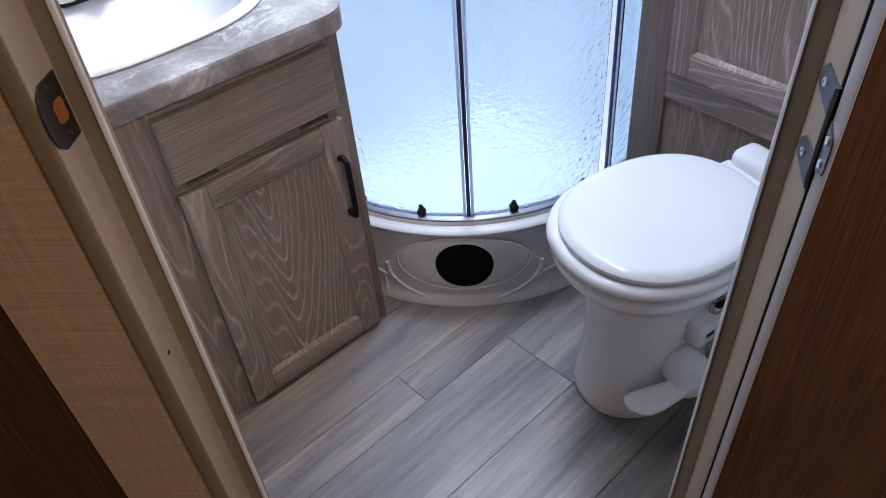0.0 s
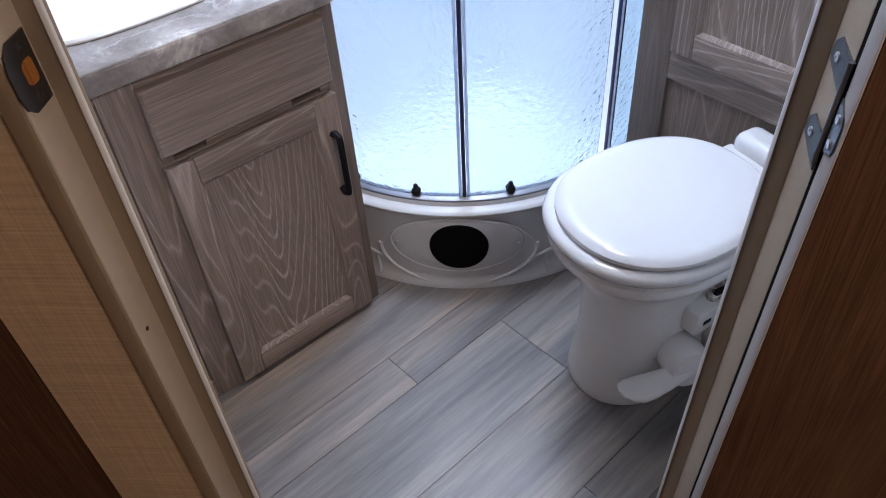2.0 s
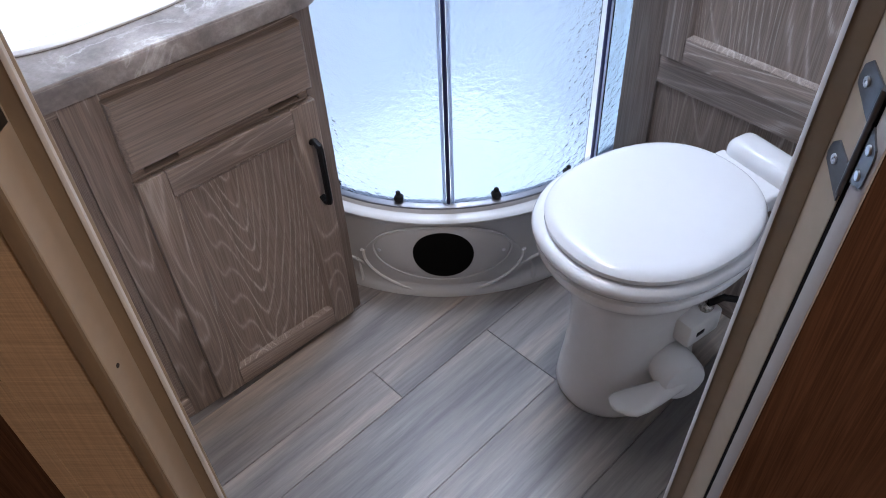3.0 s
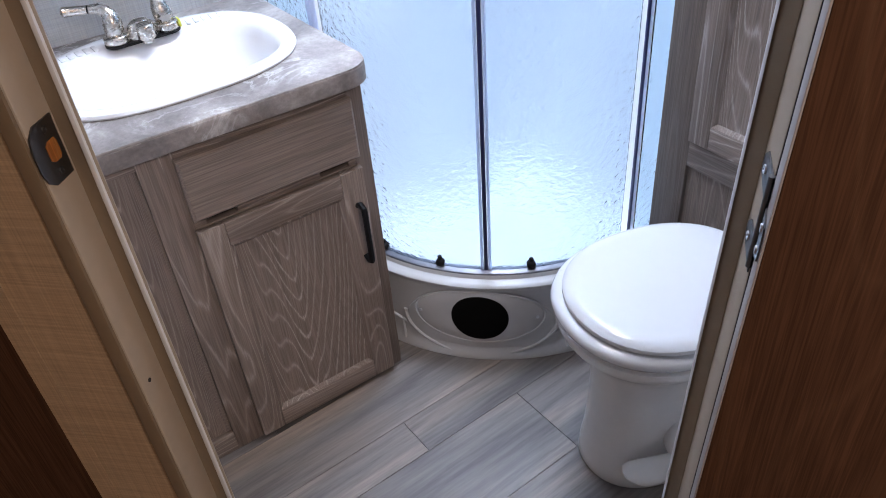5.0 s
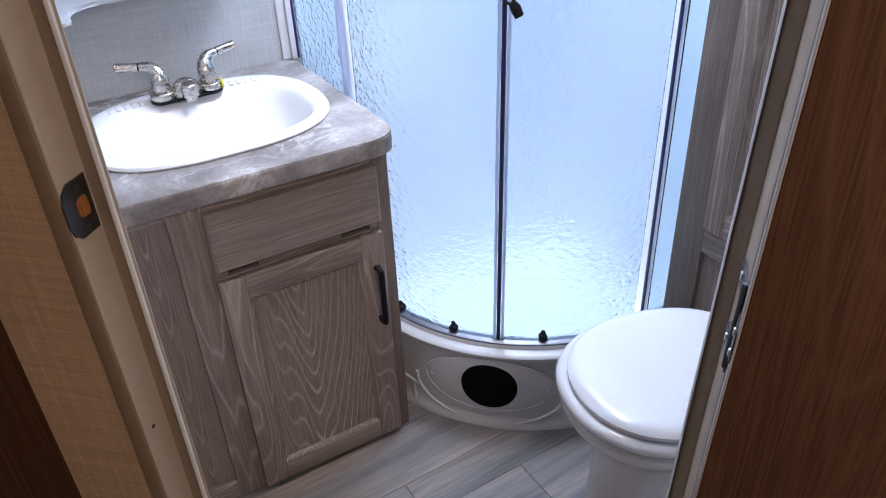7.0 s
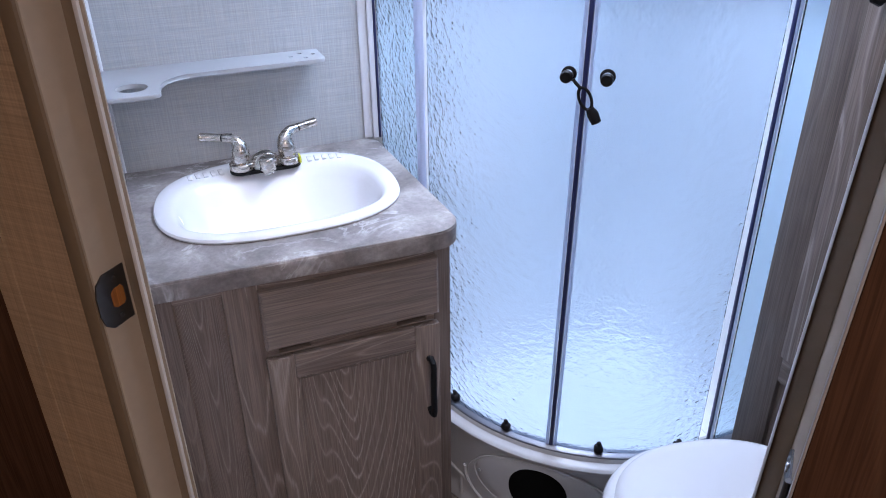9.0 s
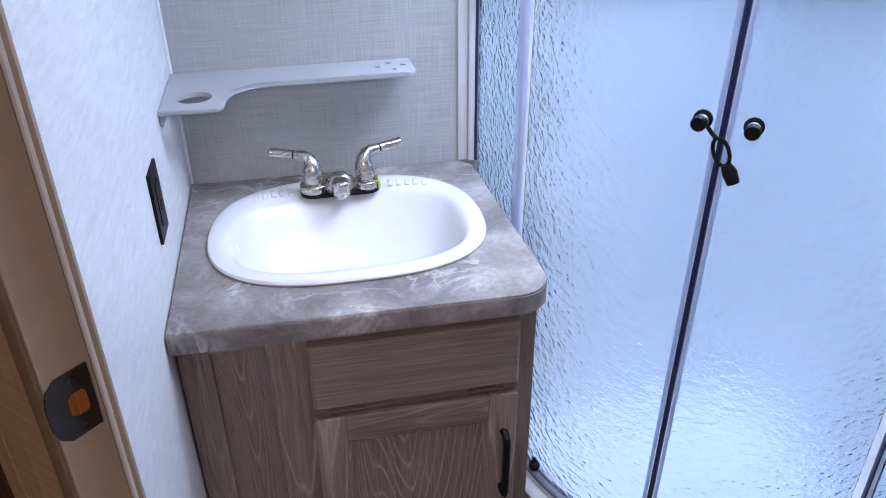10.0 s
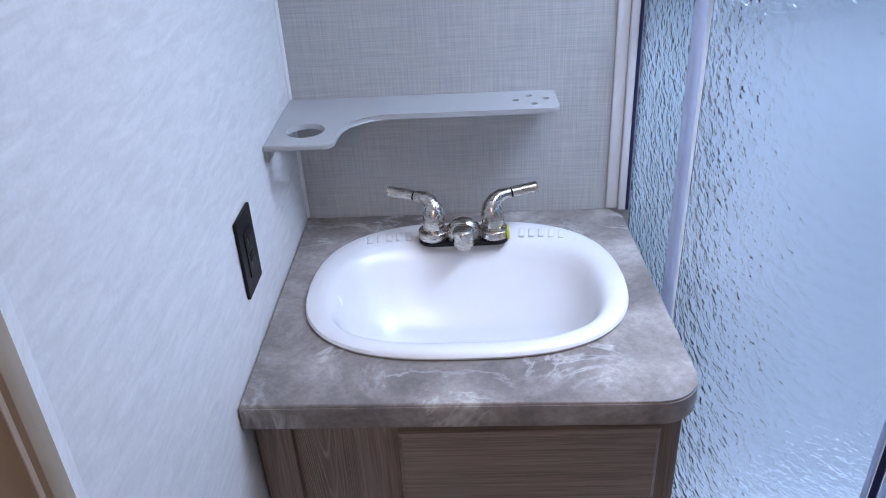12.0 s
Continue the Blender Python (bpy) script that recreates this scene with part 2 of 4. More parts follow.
black_void = plain("black_cloth_and_gap_shade", (0.002, 0.002, 0.002), 1.0, relief=0.3)
nickel = brushed("brushed_nickel", (0.50, 0.465, 0.425), 0.27)
steel = brushed("zinc_steel", (0.16, 0.163, 0.172), 0.42)
screw_zinc = brushed("bright_zinc_screw", (0.60, 0.61, 0.64), 0.30)
bright_alu = brushed("bright_aluminium", (0.70, 0.72, 0.76), 0.30)
edge_grey = plain("grey_edge_banding", (0.30, 0.265, 0.245), 0.55)
blue_seal = plain("dark_blue_seal", (0.018, 0.024, 0.10), 0.4)
clear_seal = plain("clear_edge_seal", (0.70, 0.77, 0.96), 0.4)
clear_seal.node_tree.nodes["Principled BSDF"].inputs["Transmission Weight"].default_value = 0.65
# track metal darkened to carry the shade along the pan lip
track_grey = brushed("shaded_track_metal", (0.20, 0.21, 0.24), 0.45)
amber_wood = wood("raw_orange_wood", 2, (0.13, 0.040, 0.008), (0.34, 0.12, 0.025), (0.45, 0.2, 0.06))
yellow_tag = plain("yellow_tag", (0.62, 0.62, 0.06), 0.5)
ink = plain("grey_ink", (0.10, 0.10, 0.11), 0.6)
glass = pebbled_glass("pebbled_shower_glass", 0.21, 58.0, 0.13, (0.75, 0.875, 1.0))
fixed_glass = pebbled_glass("pebbled_fixed_glass", 0.12, 66.0, 0.10, (0.67, 0.845, 0.98))
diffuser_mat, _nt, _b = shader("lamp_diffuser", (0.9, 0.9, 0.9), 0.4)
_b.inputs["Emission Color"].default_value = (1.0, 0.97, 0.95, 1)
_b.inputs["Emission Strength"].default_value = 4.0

for dull in (black_metal, black_void, black_plastic):
    dull.node_tree.nodes["Principled BSDF"].inputs["Specular IOR Level"].default_value = 0.12

# ---- mesh helpers ----


def finish(name, bm, material, parent=None, label="", smooth=True, angle=40):
    bmesh.ops.recalc_face_normals(bm, faces=bm.faces)
    me = bpy.data.meshes.new(name)
    bm.to_mesh(me)
    bm.free()
    me.materials.append(material)
    if smooth:
        me.shade_smooth()
        me.set_sharp_from_angle(angle=radians(angle))
    ob = new(name, me)
    if parent is not None:
        ob.parent = parent
    if label:
        tagged(ob, label)
    return ob


def part(name, bm, material, parent, label=""):
    return finish(name, bm, material, parent, label)


def thing(name, label, category, at=(0, 0, 0), group="", kind=""):
    return tagged(new(name), label, category, group, kind)


def box(x0, x1, y0, y1, z0, z1, bevel=0.0, m=None, bm=None):
    bm = bm or bmesh.new()
    made = bmesh.ops.create_cube(bm, size=1.0, matrix=Matrix.Translation(((x0 + x1) / 2, (y0 + y1) / 2, (z0 + z1) / 2)) @ Matrix.Diagonal((abs(x1 - x0), abs(y1 - y0), abs(z1 - z0), 1)))
    if bevel:
        edges = list({e for v in made["verts"] for e in v.link_edges})
        bmesh.ops.bevel(bm, geom=edges, offset=bevel, segments=2, affect="EDGES", profile=0.5)
    if m is not None:
        bm.transform(m)
    return bm


def loft(rings, cap=True, closed=True):
    """Skin between rings of equal length; caps the first and last."""
    bm = bmesh.new()
    vs = [[bm.verts.new(p) for p in r] for r in rings]
    n = len(vs[0])
    for a, b in zip(vs, vs[1:]):
        for i in range(n if closed else n - 1):
            j = (i + 1) % n
            bm.faces.new((a[i], a[j], b[j], b[i]))
    if cap:
        bm.faces.new(vs[0][::-1])
        bm.faces.new(vs[-1])
    return bm


def tube(path, radius, sides=12, cap=True):
    """A round bar along points; radius is a number or one per point."""
    pts = [Vector(p) for p in path]
    radii = radius if isinstance(radius, (list, tuple)) else [radius] * len(pts)
    rings = []
    ref = None
    for i, p in enumerate(pts):
        d = (pts[min(i + 1, len(pts) - 1)] - pts[max(i - 1, 0)]).normalized()
        if ref is None:
            ref = d.orthogonal().normalized()
        ref = (ref - d * ref.dot(d)).normalized()
        side = d.cross(ref)
        rings.append([p + (ref * math.cos(a) + side * math.sin(a)) * radii[i] for a in (2 * math.pi * k / sides for k in range(sides))])
    return loft(rings, cap)


def spin(profile, at=(0, 0, 0), axis=(0, 0, 1), sides=28, cap=True):
    """A turned shape from (radius, height) along an axis."""
    turn = Vector((0, 0, 1)).rotation_difference(Vector(axis)).to_matrix()
    rings = [[Vector(at) + turn @ Vector((r * math.cos(a), r * math.sin(a), h)) for a in (2 * math.pi * k / sides for k in range(sides))] for r, h in profile]
    return loft(rings, cap)


def slab(outline, z0, z1, bevel=0.0, segments=3):
    """An upright prism of an outline in the plan, with rounded rims."""
    bm = bmesh.new()
    low = [bm.verts.new((x, y, z0)) for x, y in outline]
    top = [bm.verts.new((x, y, z1)) for x, y in outline]
    n = len(outline)
    for i in range(n):
        bm.faces.new((low[i], low[(i + 1) % n], top[(i + 1) % n], top[i]))
    f0, f1 = bm.faces.new(low[::-1]), bm.faces.new(top)
    if bevel:
        edges = list({e for f in (f0, f1) for e in f.edges})
        bmesh.ops.bevel(bm, geom=edges, offset=bevel, segments=segments, affect="EDGES", profile=0.5)
    return bm


def arc(cx, cy, r, a0, a1, n):
    return [(cx + r * math.cos(radians(a0 + (a1 - a0) * i / n)), cy + r * math.sin(radians(a0 + (a1 - a0) * i / n))) for i in range(n + 1)]


def merged(*bms):
    out = bmesh.new()
    for b in bms:
        me = bpy.data.meshes.new("merge")
        b.to_mesh(me)
        b.free()
        out.from_mesh(me)
        bpy.data.meshes.remove(me)
    return out


S2 = math.sqrt(0.5)
# The door wall runs at 45 degrees: u along it from the strike to the hinges, n out into the hall.
DOOR = Matrix(((S2, -S2, 0, 0), (-S2, -S2, 0, 0), (0, 0, 1, 0), (0, 0, 0, 1)))


def un(u, n):
    return ((u - n) * S2, -(u + n) * S2)


def prism(name, outline, z0, z1, material, label="", category=""):
    return tagged(finish(name, slab(outline, z0, z1), material, smooth=False), label, category, kind="structure")


# ---- structure ----
CEIL = 2.0
JL, JR, N1 = 0.663, 1.349, 0.668
prism("wall_south", [(-0.05, 0.0), (1.47, 0.0), (1.47, 0.05), (-0.05, 0.05)], 0, CEIL, back_linen, "wall covered in grey woven linen wallpaper", "wall")
prism("wall_east", [(0.0, 0.0), (0.0, -0.850), un(0.649, 0.617), un(0.649, 0.6175), (-0.05, -0.83), (-0.05, 0.0)], 0, CEIL, stroked, "white textured wallboard beside the vanity", "wall")
prism("wall_west", [(1.42, 0.0), (1.47, 0.0), (1.47, -1.50), (1.42, -1.50)], 0, CEIL, side_linen, "white textured wall behind linen cabinet", "wall")
prism("wall_north", [(0.575, -1.44), (1.42, -1.44), (1.42, -1.50), (0.52, -1.50)], 0, CEIL, side_linen, "white textured wall beside the toilet", "wall")
# hall-side skin of the door wall, tan woven board
prism("wall_hall_left", [un(JL - 0.013, 0.619), un(JL - 0.013, N1), un(0.534, N1), un(0.534, 0.619)], 0, CEIL, hall_panel, "tan woven wall panel beside the bathroom door", "wall")
prism("wall_hall_right", [un(1.385, 0.53), un(1.385, 0.650), un(1.48, 0.650), un(1.43, 0.53)], 0, CEIL, hall_panel, "tan woven wall panel beside door hinges", "wall")
prism("wall_hall_north", [(1.20, -1.50), (1.20, -2.7), (1.26, -2.7), (1.26, -1.50)], 0, CEIL, hall_panel, "tan woven wall closing the hall", "wall")
prism("wall_hall_back", [(-1.8, -2.70), (1.26, -2.70), (1.26, -2.76), (-1.8, -2.76)], 0, CEIL, hall_panel, "tan woven wall across the hall", "wall")
prism("wall_hall_end", [(-1.86, -2.76), (-1.80, -2.76), (-1.80, -0.20), (-1.86, -0.20)], 0, CEIL, hall_panel, "tan woven wall at hall end", "wall")
prism("wall_pantry", [(-1.8, -0.62), (-0.26, -0.62), (-0.26, -0.56), (-1.8, -0.56)], 0, CEIL, hall_panel, "tan woven wall along the hall", "wall")
ceil_bm = slab([(-1.9, 0.1), (1.5, 0.1), (1.5, -2.8), (-1.9, -2.8)], CEIL, CEIL + 0.05)
tagged(finish("ceiling", ceil_bm, ceiling_white, smooth=False), "flat white ceiling board", "ceiling", kind="structure")
floor = tagged(finish("floor", box(-1.9, 1.5, -2.8, 0.1, -0.06, -0.0045), seam_dark, smooth=False), "grey wood-look plank floor with dark seams", "floor", kind="structure")

prism("trim_hall_corner", [un(0.5332, 0.619), un(0.5332, N1 + 0.0015), un(0.502, N1 + 0.0015), un(0.498, N1 - 0.003), un(0.498, 0.619)], 0, CEIL, hall_panel, "tan corner strip at the panel edge", "trim")
pantry = thing("pantry_cabinet", "dark brown pantry cabinet beside the bathroom wall", "cabinet")
PAN = DOOR @ Matrix.Translation((0.497, 0.560, 0))
part("side_panel", box(-0.020, 0.0, -0.05, 0.10, 0.0, 1.99, 0.001, PAN), door_wood, pantry)
part("front_panel", box(-0.60, -0.0205, 0.08, 0.098, 0.06, 1.99, 0.001, PAN), door_wood, pantry)
part("toe_board", box(-0.60, -0.0205, 0.05, 0.07, 0.0, 0.06, 0.0, PAN), black_plastic, pantry)
# door frame: jamb, stop and casing on both sides
left_frame = tagged(thing("trim_door_left", "cream vinyl door jamb with moulded stop", "door frame"), kind="structure")
part("jamb", box(JL - 0.012, JL, 0.6175, N1 + 0.004, 0, 1.93, 0.003, DOOR), cream_paint, left_frame)
part("door_stop", slab([un(JL + 0.0003, 0.6175), un(0.688, 0.6255), un(0.6965, 0.6300), un(0.6985, 0.6335), un(0.6978, 0.6372), un(0.688, 0.6362), un(0.676, 0.630), un(JL + 0.0003, 0.627)], 0, 1.93), tan_stop, left_frame, "tan stop moulding")
# white colour stands in for the catch-light on the stop's edge
part("stop_bead", slab([un(0.6980, 0.6374), un(0.6970, 0.6400), un(0.6945, 0.6408), un(0.6915, 0.6398), un(0.6915, 0.6370)], 0, 1.93), white_trim, left_frame, "bead along the stop, white for its catch-light")
part("casing", slab([un(JL - 0.012, N1 + 0.0045), un(JL - 0.002, N1 + 0.0045), un(JL - 0.003, N1 + 0.008), un(JL - 0.010, N1 + 0.010), un(JL - 0.022, N1 + 0.008), un(JL - 0.028, N1 + 0.0005), un(JL - 0.0125, N1 + 0.0005)], 0, 1.93), stop_vinyl, left_frame)
right_frame = tagged(thing("trim_door_right", "cream vinyl door jamb with hinge leaves", "door frame"), kind="structure")
part("jamb", box(JR, 1.395, 0.598, 0.6565, 0, 1.93, 0.0015, DOOR), cream_paint, right_frame)
part("door_stop", slab([un(1.395, 0.5975), un(1.395, 0.575), un(1.342, 0.575), un(1.3352, 0.5885), un(1.3358, 0.5935), un(1.3395, 0.5975), un(JR - 0.0016, 0.6105), un(JR - 0.0004, 0.6115), un(JR - 0.0004, 0.5975)], 0, 1.93), tan_stop, right_frame, "tan stop moulding")
# highlight along this edge is painted on as a white bead too
part("stop_bead", slab([un(1.3338, 0.5885), un(1.3338, 0.5925), un(1.3352, 0.5952), un(1.3356, 0.5938), un(1.3350, 0.5922), un(1.3350, 0.5885)], 0, 1.93), white_trim, right_frame, "bead along the stop, white for its catch-light")
# black strip added so the gap between jamb and door reads as shade
part("seal", box(JR + 0.0005, 1.394, 0.6567, 0.6635, 0, 1.93, 0.0, DOOR), black_void, right_frame, "black strip for the shade in the door gap")
head = tagged(thing("trim_door_head", "cream vinyl door head", "door frame"), kind="structure")
part("head_jamb", box(JL + 0.04, JR - 0.016, 0.62, N1 + 0.004, 1.905, 1.93, 0.003, DOOR), cream_paint, head)
part("head_panel", box(JL - 0.012, 1.384, 0.62, N1, 1.9305, CEIL, 0.0, DOOR), hall_panel, head)

# strike plate on the jamb
strike = thing("strike_plate", "grey steel strike plate on cream door jamb", "strike plate")
SZ, SN = 1.043, 0.648
sp = [(-0.016, -0.034), (0.014, -0.034), (0.024, -0.026), (0.028, -0.012), (0.028, 0.012), (0.024, 0.026), (0.014, 0.034), (-0.016, 0.034)]
pl = slab(sp, 0, 0.002)
hole = slab([(-0.006, -0.012), (0.004, -0.012), (0.009, -0.008), (0.009, 0.008), (0.004, 0.012), (-0.006, 0.012), (-0.009, 0.008), (-0.009, -0.008)], 0.0021, 0.0026)
TO_J = DOOR @ Matrix.Translation((JL + 0.0005, SN, SZ)) @ Matrix(((0, 0, 1, 0), (1, 0, 0, 0), (0, 1, 0, 0), (0, 0, 0, 1)))
pl.transform(TO_J)
hole.transform(TO_J)
part("plate", pl, steel, strike)
part("latch_hole", hole, amber_wood, strike, "orange raw wood in latch hole")
for dz in (-0.024, 0.024):
    s = spin([(0.0042, 0.0021), (0.004, 0.0032), (0.0015, 0.0034), (0.0012, 0.0026)], (0, dz, 0), (0, 0, 1), 14)
    s.transform(TO_J)
    part("screw", s, steel, strike)

part("nail_hole", tube([un(JL - 0.001, 0.655) + (0.706,), un(JL + 0.0008, 0.655) + (0.706,)], 0.003, 10), seam_dark, left_frame)

# hinge
hinge = thing("door_hinge", "grey steel hinge joining jamb and door", "hinge")
FLAT = Matrix(((0, 0, -1, 0), (1, 0, 0, 0), (0, 1, 0, 0), (0, 0, 0, 1)))
TO_R = DOOR @ Matrix.Translation((JR - 0.0003, 0.631, 1.0005)) @ FLAT
for dz in (-0.0365, 0.0365):
    leaf = slab([(-0.015, dz - 0.003), (-0.013, dz - 0.009), (0.025, dz - 0.024), (0.025, dz + 0.010), (-0.004, dz + 0.016), (-0.013, dz + 0.008)], 0, 0.0015)
    leaf.transform(TO_R)
    part("leaf", leaf, steel, hinge)
    s = spin([(0.0046, 0.0016), (0.0043, 0.003), (0.0015, 0.0032), (0.0012, 0.0022)], (0.0, dz, 0), (0, 0, 1), 14)
    s.transform(TO_R)
    part("screw", s, screw_zinc, hinge)
part("knuckle", tube([un(JR - 0.0025, 0.6590) + (0.950,), un(JR - 0.0025, 0.6590) + (1.048,)], 0.003, 12), steel, hinge)

# open door leaf, folded right back into the hall
LEAF = DOOR @ Matrix.Translation((JR - 0.001, 0.665, 0)) @ Matrix.Rotation(radians(8.0), 4, "Z")
door = tagged(thing("door_1", "brown wood-grain bathroom door standing wide open", "door"), kind="structure")
part("leaf", box(0.0022, 0.665, 0.0, 0.030, 0.02, 1.90, 0.001, LEAF), door_wood, door)
part("edge_strip", box(0.0, 0.002, 0.0005, 0.0292, 0.02, 1.90, 0.0004, LEAF), edge_grey, door, "pale grey edge strip")
ON_EDGE = LEAF @ Matrix.Translation((-0.0002, 0, 0.994)) @ FLAT
tab = slab([(0.001, -0.026), (0.020, -0.018), (0.023, -0.012), (0.023, 0.012), (0.020, 0.018), (0.001, 0.026)], 0, 0.0015)
tab.transform(ON_EDGE)
part("door_leaf_plate", tab, steel, door, "steel hinge leaf")
for dz in (-0.012, 0.012):
    s = spin([(0.0044, 0.0016), (0.0041, 0.0032), (0.0012, 0.0034)], (0.011, dz, 0), (0, 0, 1), 14)
    s.transform(ON_EDGE)
    part("screw", s, screw_zinc, door)

# the hinge side of the frame leans a little out of plumb
LEAN = DOOR @ Matrix(((1, 0, 0.03, -0.024), (0, 1, 0, 0), (0, 0, 1, 0), (0, 0, 0, 1))) @ DOOR.inverted()
for leaning in (right_frame, hinge, door):
    for piece in leaning.children_recursive:
        piece.data.transform(LEAN)

# ---- vanity ----
CT = 0.822
van = thing("vanity_cabinet", "taupe wood-grain vanity cabinet with drawer and door", "cabinet")
FY = -0.490
part("side_panel", box(0.566, 0.583, FY + 0.001, -0.012, 0.0, CT - 0.0382, 0.001), cabinet_z, van)
part("back_panel", box(0.006, 0.565, -0.012, -0.004, 0.0, CT - 0.0382), cabinet_x, van)
part("bottom_panel", box(0.006, 0.565, FY + 0.02, -0.013, 0.04, 0.052), cabinet_x, van)
for nm, x0, x1, z0, z1, mt in (("stile", 0.004, 0.0525, 0.0, CT - 0.0385, cabinet_z), ("stile", 0.139, 0.203, 0.0, CT - 0.0385, cabinet_z), ("stile", 0.548, 0.583, 0.0, CT - 0.0385, frame_wood), ("top_rail", 0.0528, 0.1388, 0.752, CT - 0.0385, cabinet_x), ("top_rail", 0.2032, 0.5478, 0.745, CT - 0.0385, cabinet_x), ("middle_rail", 0.2032, 0.5478, 0.575, 0.5995, cabinet_x), ("middle_rail", 0.2032, 0.226, 0.5997, 0.625, cabinet_x), ("middle_rail", 0.288, 0.466, 0.5997, 0.625, cabinet_x), ("middle_rail", 0.530, 0.5478, 0.5997, 0.625, cabinet_x), ("bottom_rail", 0.0528, 0.1388, 0.0, 0.055, cabinet_x), ("bottom_rail", 0.2032, 0.5478, 0.0, 0.045, cabinet_x)):
    part(nm, box(x0, x1, FY - (0.0005 if nm == "stile" else 0), FY + 0.018, z0, z1, 0.0008), mt, van)
part("filler_panel", box(0.0515, 0.140, FY + 0.0125, FY + 0.017, 0.05, 0.757), panel_wood, van)
# black sheet put behind the slots for the dark inside the cabinet
part("inner_shadow_board", box(0.204, 0.547, FY + 0.0185, FY + 0.03, 0.046, 0.742), black_plastic, van)


def chamfered(x0, x1, y0, y1, z0, z1, c, d):
    """A board facing -y whose front edges slope back by d over a width c."""
    def rect(i, y):
        return [(x0 + i, y, z0 + i), (x1 - i, y, z0 + i), (x1 - i, y, z1 - i), (x0 + i, y, z1 - i)]
    return loft([rect(0, y1), rect(0, y0 + d), rect(0.0008, y0 + d * 0.75), rect(c * 0.92, y0 + 0.0005), rect(c, y0)])


part("drawer_front", chamfered(0.201, 0.552, FY - 0.0200, FY - 0.0008, 0.6215, 0.7515, 0.0055, 0.005), drawer_wood, van)


def shaker(parent, x0, x1, z0, z1, y, t, rail, m, uprights, levels, panel_mat):
    """Framed door of stiles, rails and a recessed panel; drawn facing -y, then laid by m."""
    d = finish("door", box(x0 + rail - 0.004, x1 - rail + 0.004, y - t * 0.55, y - 0.0005, z0 + rail - 0.004, z1 - rail + 0.004, 0, m), panel_mat, parent)
    for nm, a, b, c, e, mt in (("stile", x0, x0 + rail, z0, z1, uprights), ("stile", x1 - rail, x1, z0, z1, uprights), ("rail", x0 + rail + 0.0003, x1 - rail - 0.0003, z0, z0 + rail, levels), ("rail", x0 + rail + 0.0003, x1 - rail - 0.0003, z1 - rail, z1, levels)):
        bm = box(a, b, y - t, y - 0.0008, c, e, 0.0022, m)
        part(nm, bm, mt, d)
    # sloping bead round the panel
    def rect(i, yy):
        return [(x0 + rail + i, yy, z0 + rail + i), (x1 - rail - i, yy, z0 + rail + i), (x1 - rail - i, yy, z1 - rail - i), (x0 + rail + i, yy, z1 - rail - i)]
    bm = loft([rect(-0.0002, y - t * 0.52), rect(-0.0002, y - t * 0.94), rect(0.0016, y - t * 0.96), rect(0.0100, y - t * 0.60), rect(0.0105, y - t * 0.52)], cap=False)
    bm.transform(m)
    part("bead", bm, uprights, d)
    return d


vdoor = shaker(van, 0.199, 0.552, 0.015, 0.5985, FY - 0.0004, 0.019, 0.052, Matrix(), cabinet_z, cabinet_x, panel_wood)


def pull(parent, x, y, z0, z1, m=Matrix()):
    """Squared bar pull with angled feet."""
    r = 0.0066
    path = [(x, y, z0 + 0.012), (x, y - 0.012, z0 + 0.004), (x, y - 0.025, z0 + 0.010), (x, y - 0.027, z0 + 0.018), (x, y - 0.027, z1 - 0.018), (x, y - 0.025, z1 - 0.010), (x, y - 0.012, z1 - 0.004), (x, y, z1 - 0.012)]
    bm = tube(path, r, 8)
    bm.transform(m)
    part("handle", bm, black_metal, parent, "black metal bar pull")


pull(vdoor, 0.527, FY - 0.0195, 0.372, 0.527)

# worktop, with rounded front corner
cr = 0.055
WF, TH = -0.526, 0.037  # front edge by the wall, thickness
outline = [(0.002, -0.002), (0.002, WF)] + arc(0.597 - cr, -0.533 + cr, cr, -90, 0, 10) + [(0.582, -0.030), (0.560, -0.002)]
SINK_C = (0.2965, -0.250)


def egg(k, hw, hd, exp=2.7):
    """Rounded basin outline, a touch wider in front of its middle."""
    pts = []
    for i in range(k):
        a = 2 * math.pi * i / k
        c, s = math.cos(a), math.sin(a)
        x = abs(c) ** (2 / exp) * math.copysign(1, c)
        y = abs(s) ** (2 / exp) * math.copysign(1, s)
        pts.append((x * hw * (1 - 0.06 * max(0, y)), y * hd))
    return pts


top = slab(outline, CT - TH, CT, 0.004)
cut = slab([(SINK_C[0] + x * 0.93, SINK_C[1] + y * 0.92) for x, y in egg(48, 0.247, 0.193)], CT - 0.1, CT + 0.1)
worktop = thing("worktop", "grey marbled laminate worktop with a rounded corner", "worktop")
counter = part("top", top, marble, worktop)
edge = [(0.003, WF - 0.0012)] + arc(0.597 - cr, -0.533 + cr, cr + 0.0012, -90, 0, 10) + [(0.5835, -0.032)]
inner = [(0.003, WF + 0.003)] + arc(0.597 - cr, -0.533 + cr, cr - 0.003, -90, 0, 10) + [(0.579, -0.032)]
part("edge_band", slab(edge + inner[::-1], CT - TH - 0.0005, CT - 0.0042, 0.0006, 1), marble, worktop, "marbled laminate edge band")
cutter = finish("cutter", cut, marble)
mod = counter.modifiers.new("cut", "BOOLEAN")
mod.object, mod.operation = cutter, "DIFFERENCE"
dep = bpy.context.evaluated_depsgraph_get()
cut_mesh = bpy.data.meshes.new_from_object(counter.evaluated_get(dep))
counter.modifiers.clear()
counter.data = cut_mesh
cut_mesh.set_sharp_from_angle(angle=radians(25))
bpy.data.objects.remove(cutter)

# basin
basin = thing("bathroom_sink", "white drop-in oval bathroom sink in the worktop", "sink")


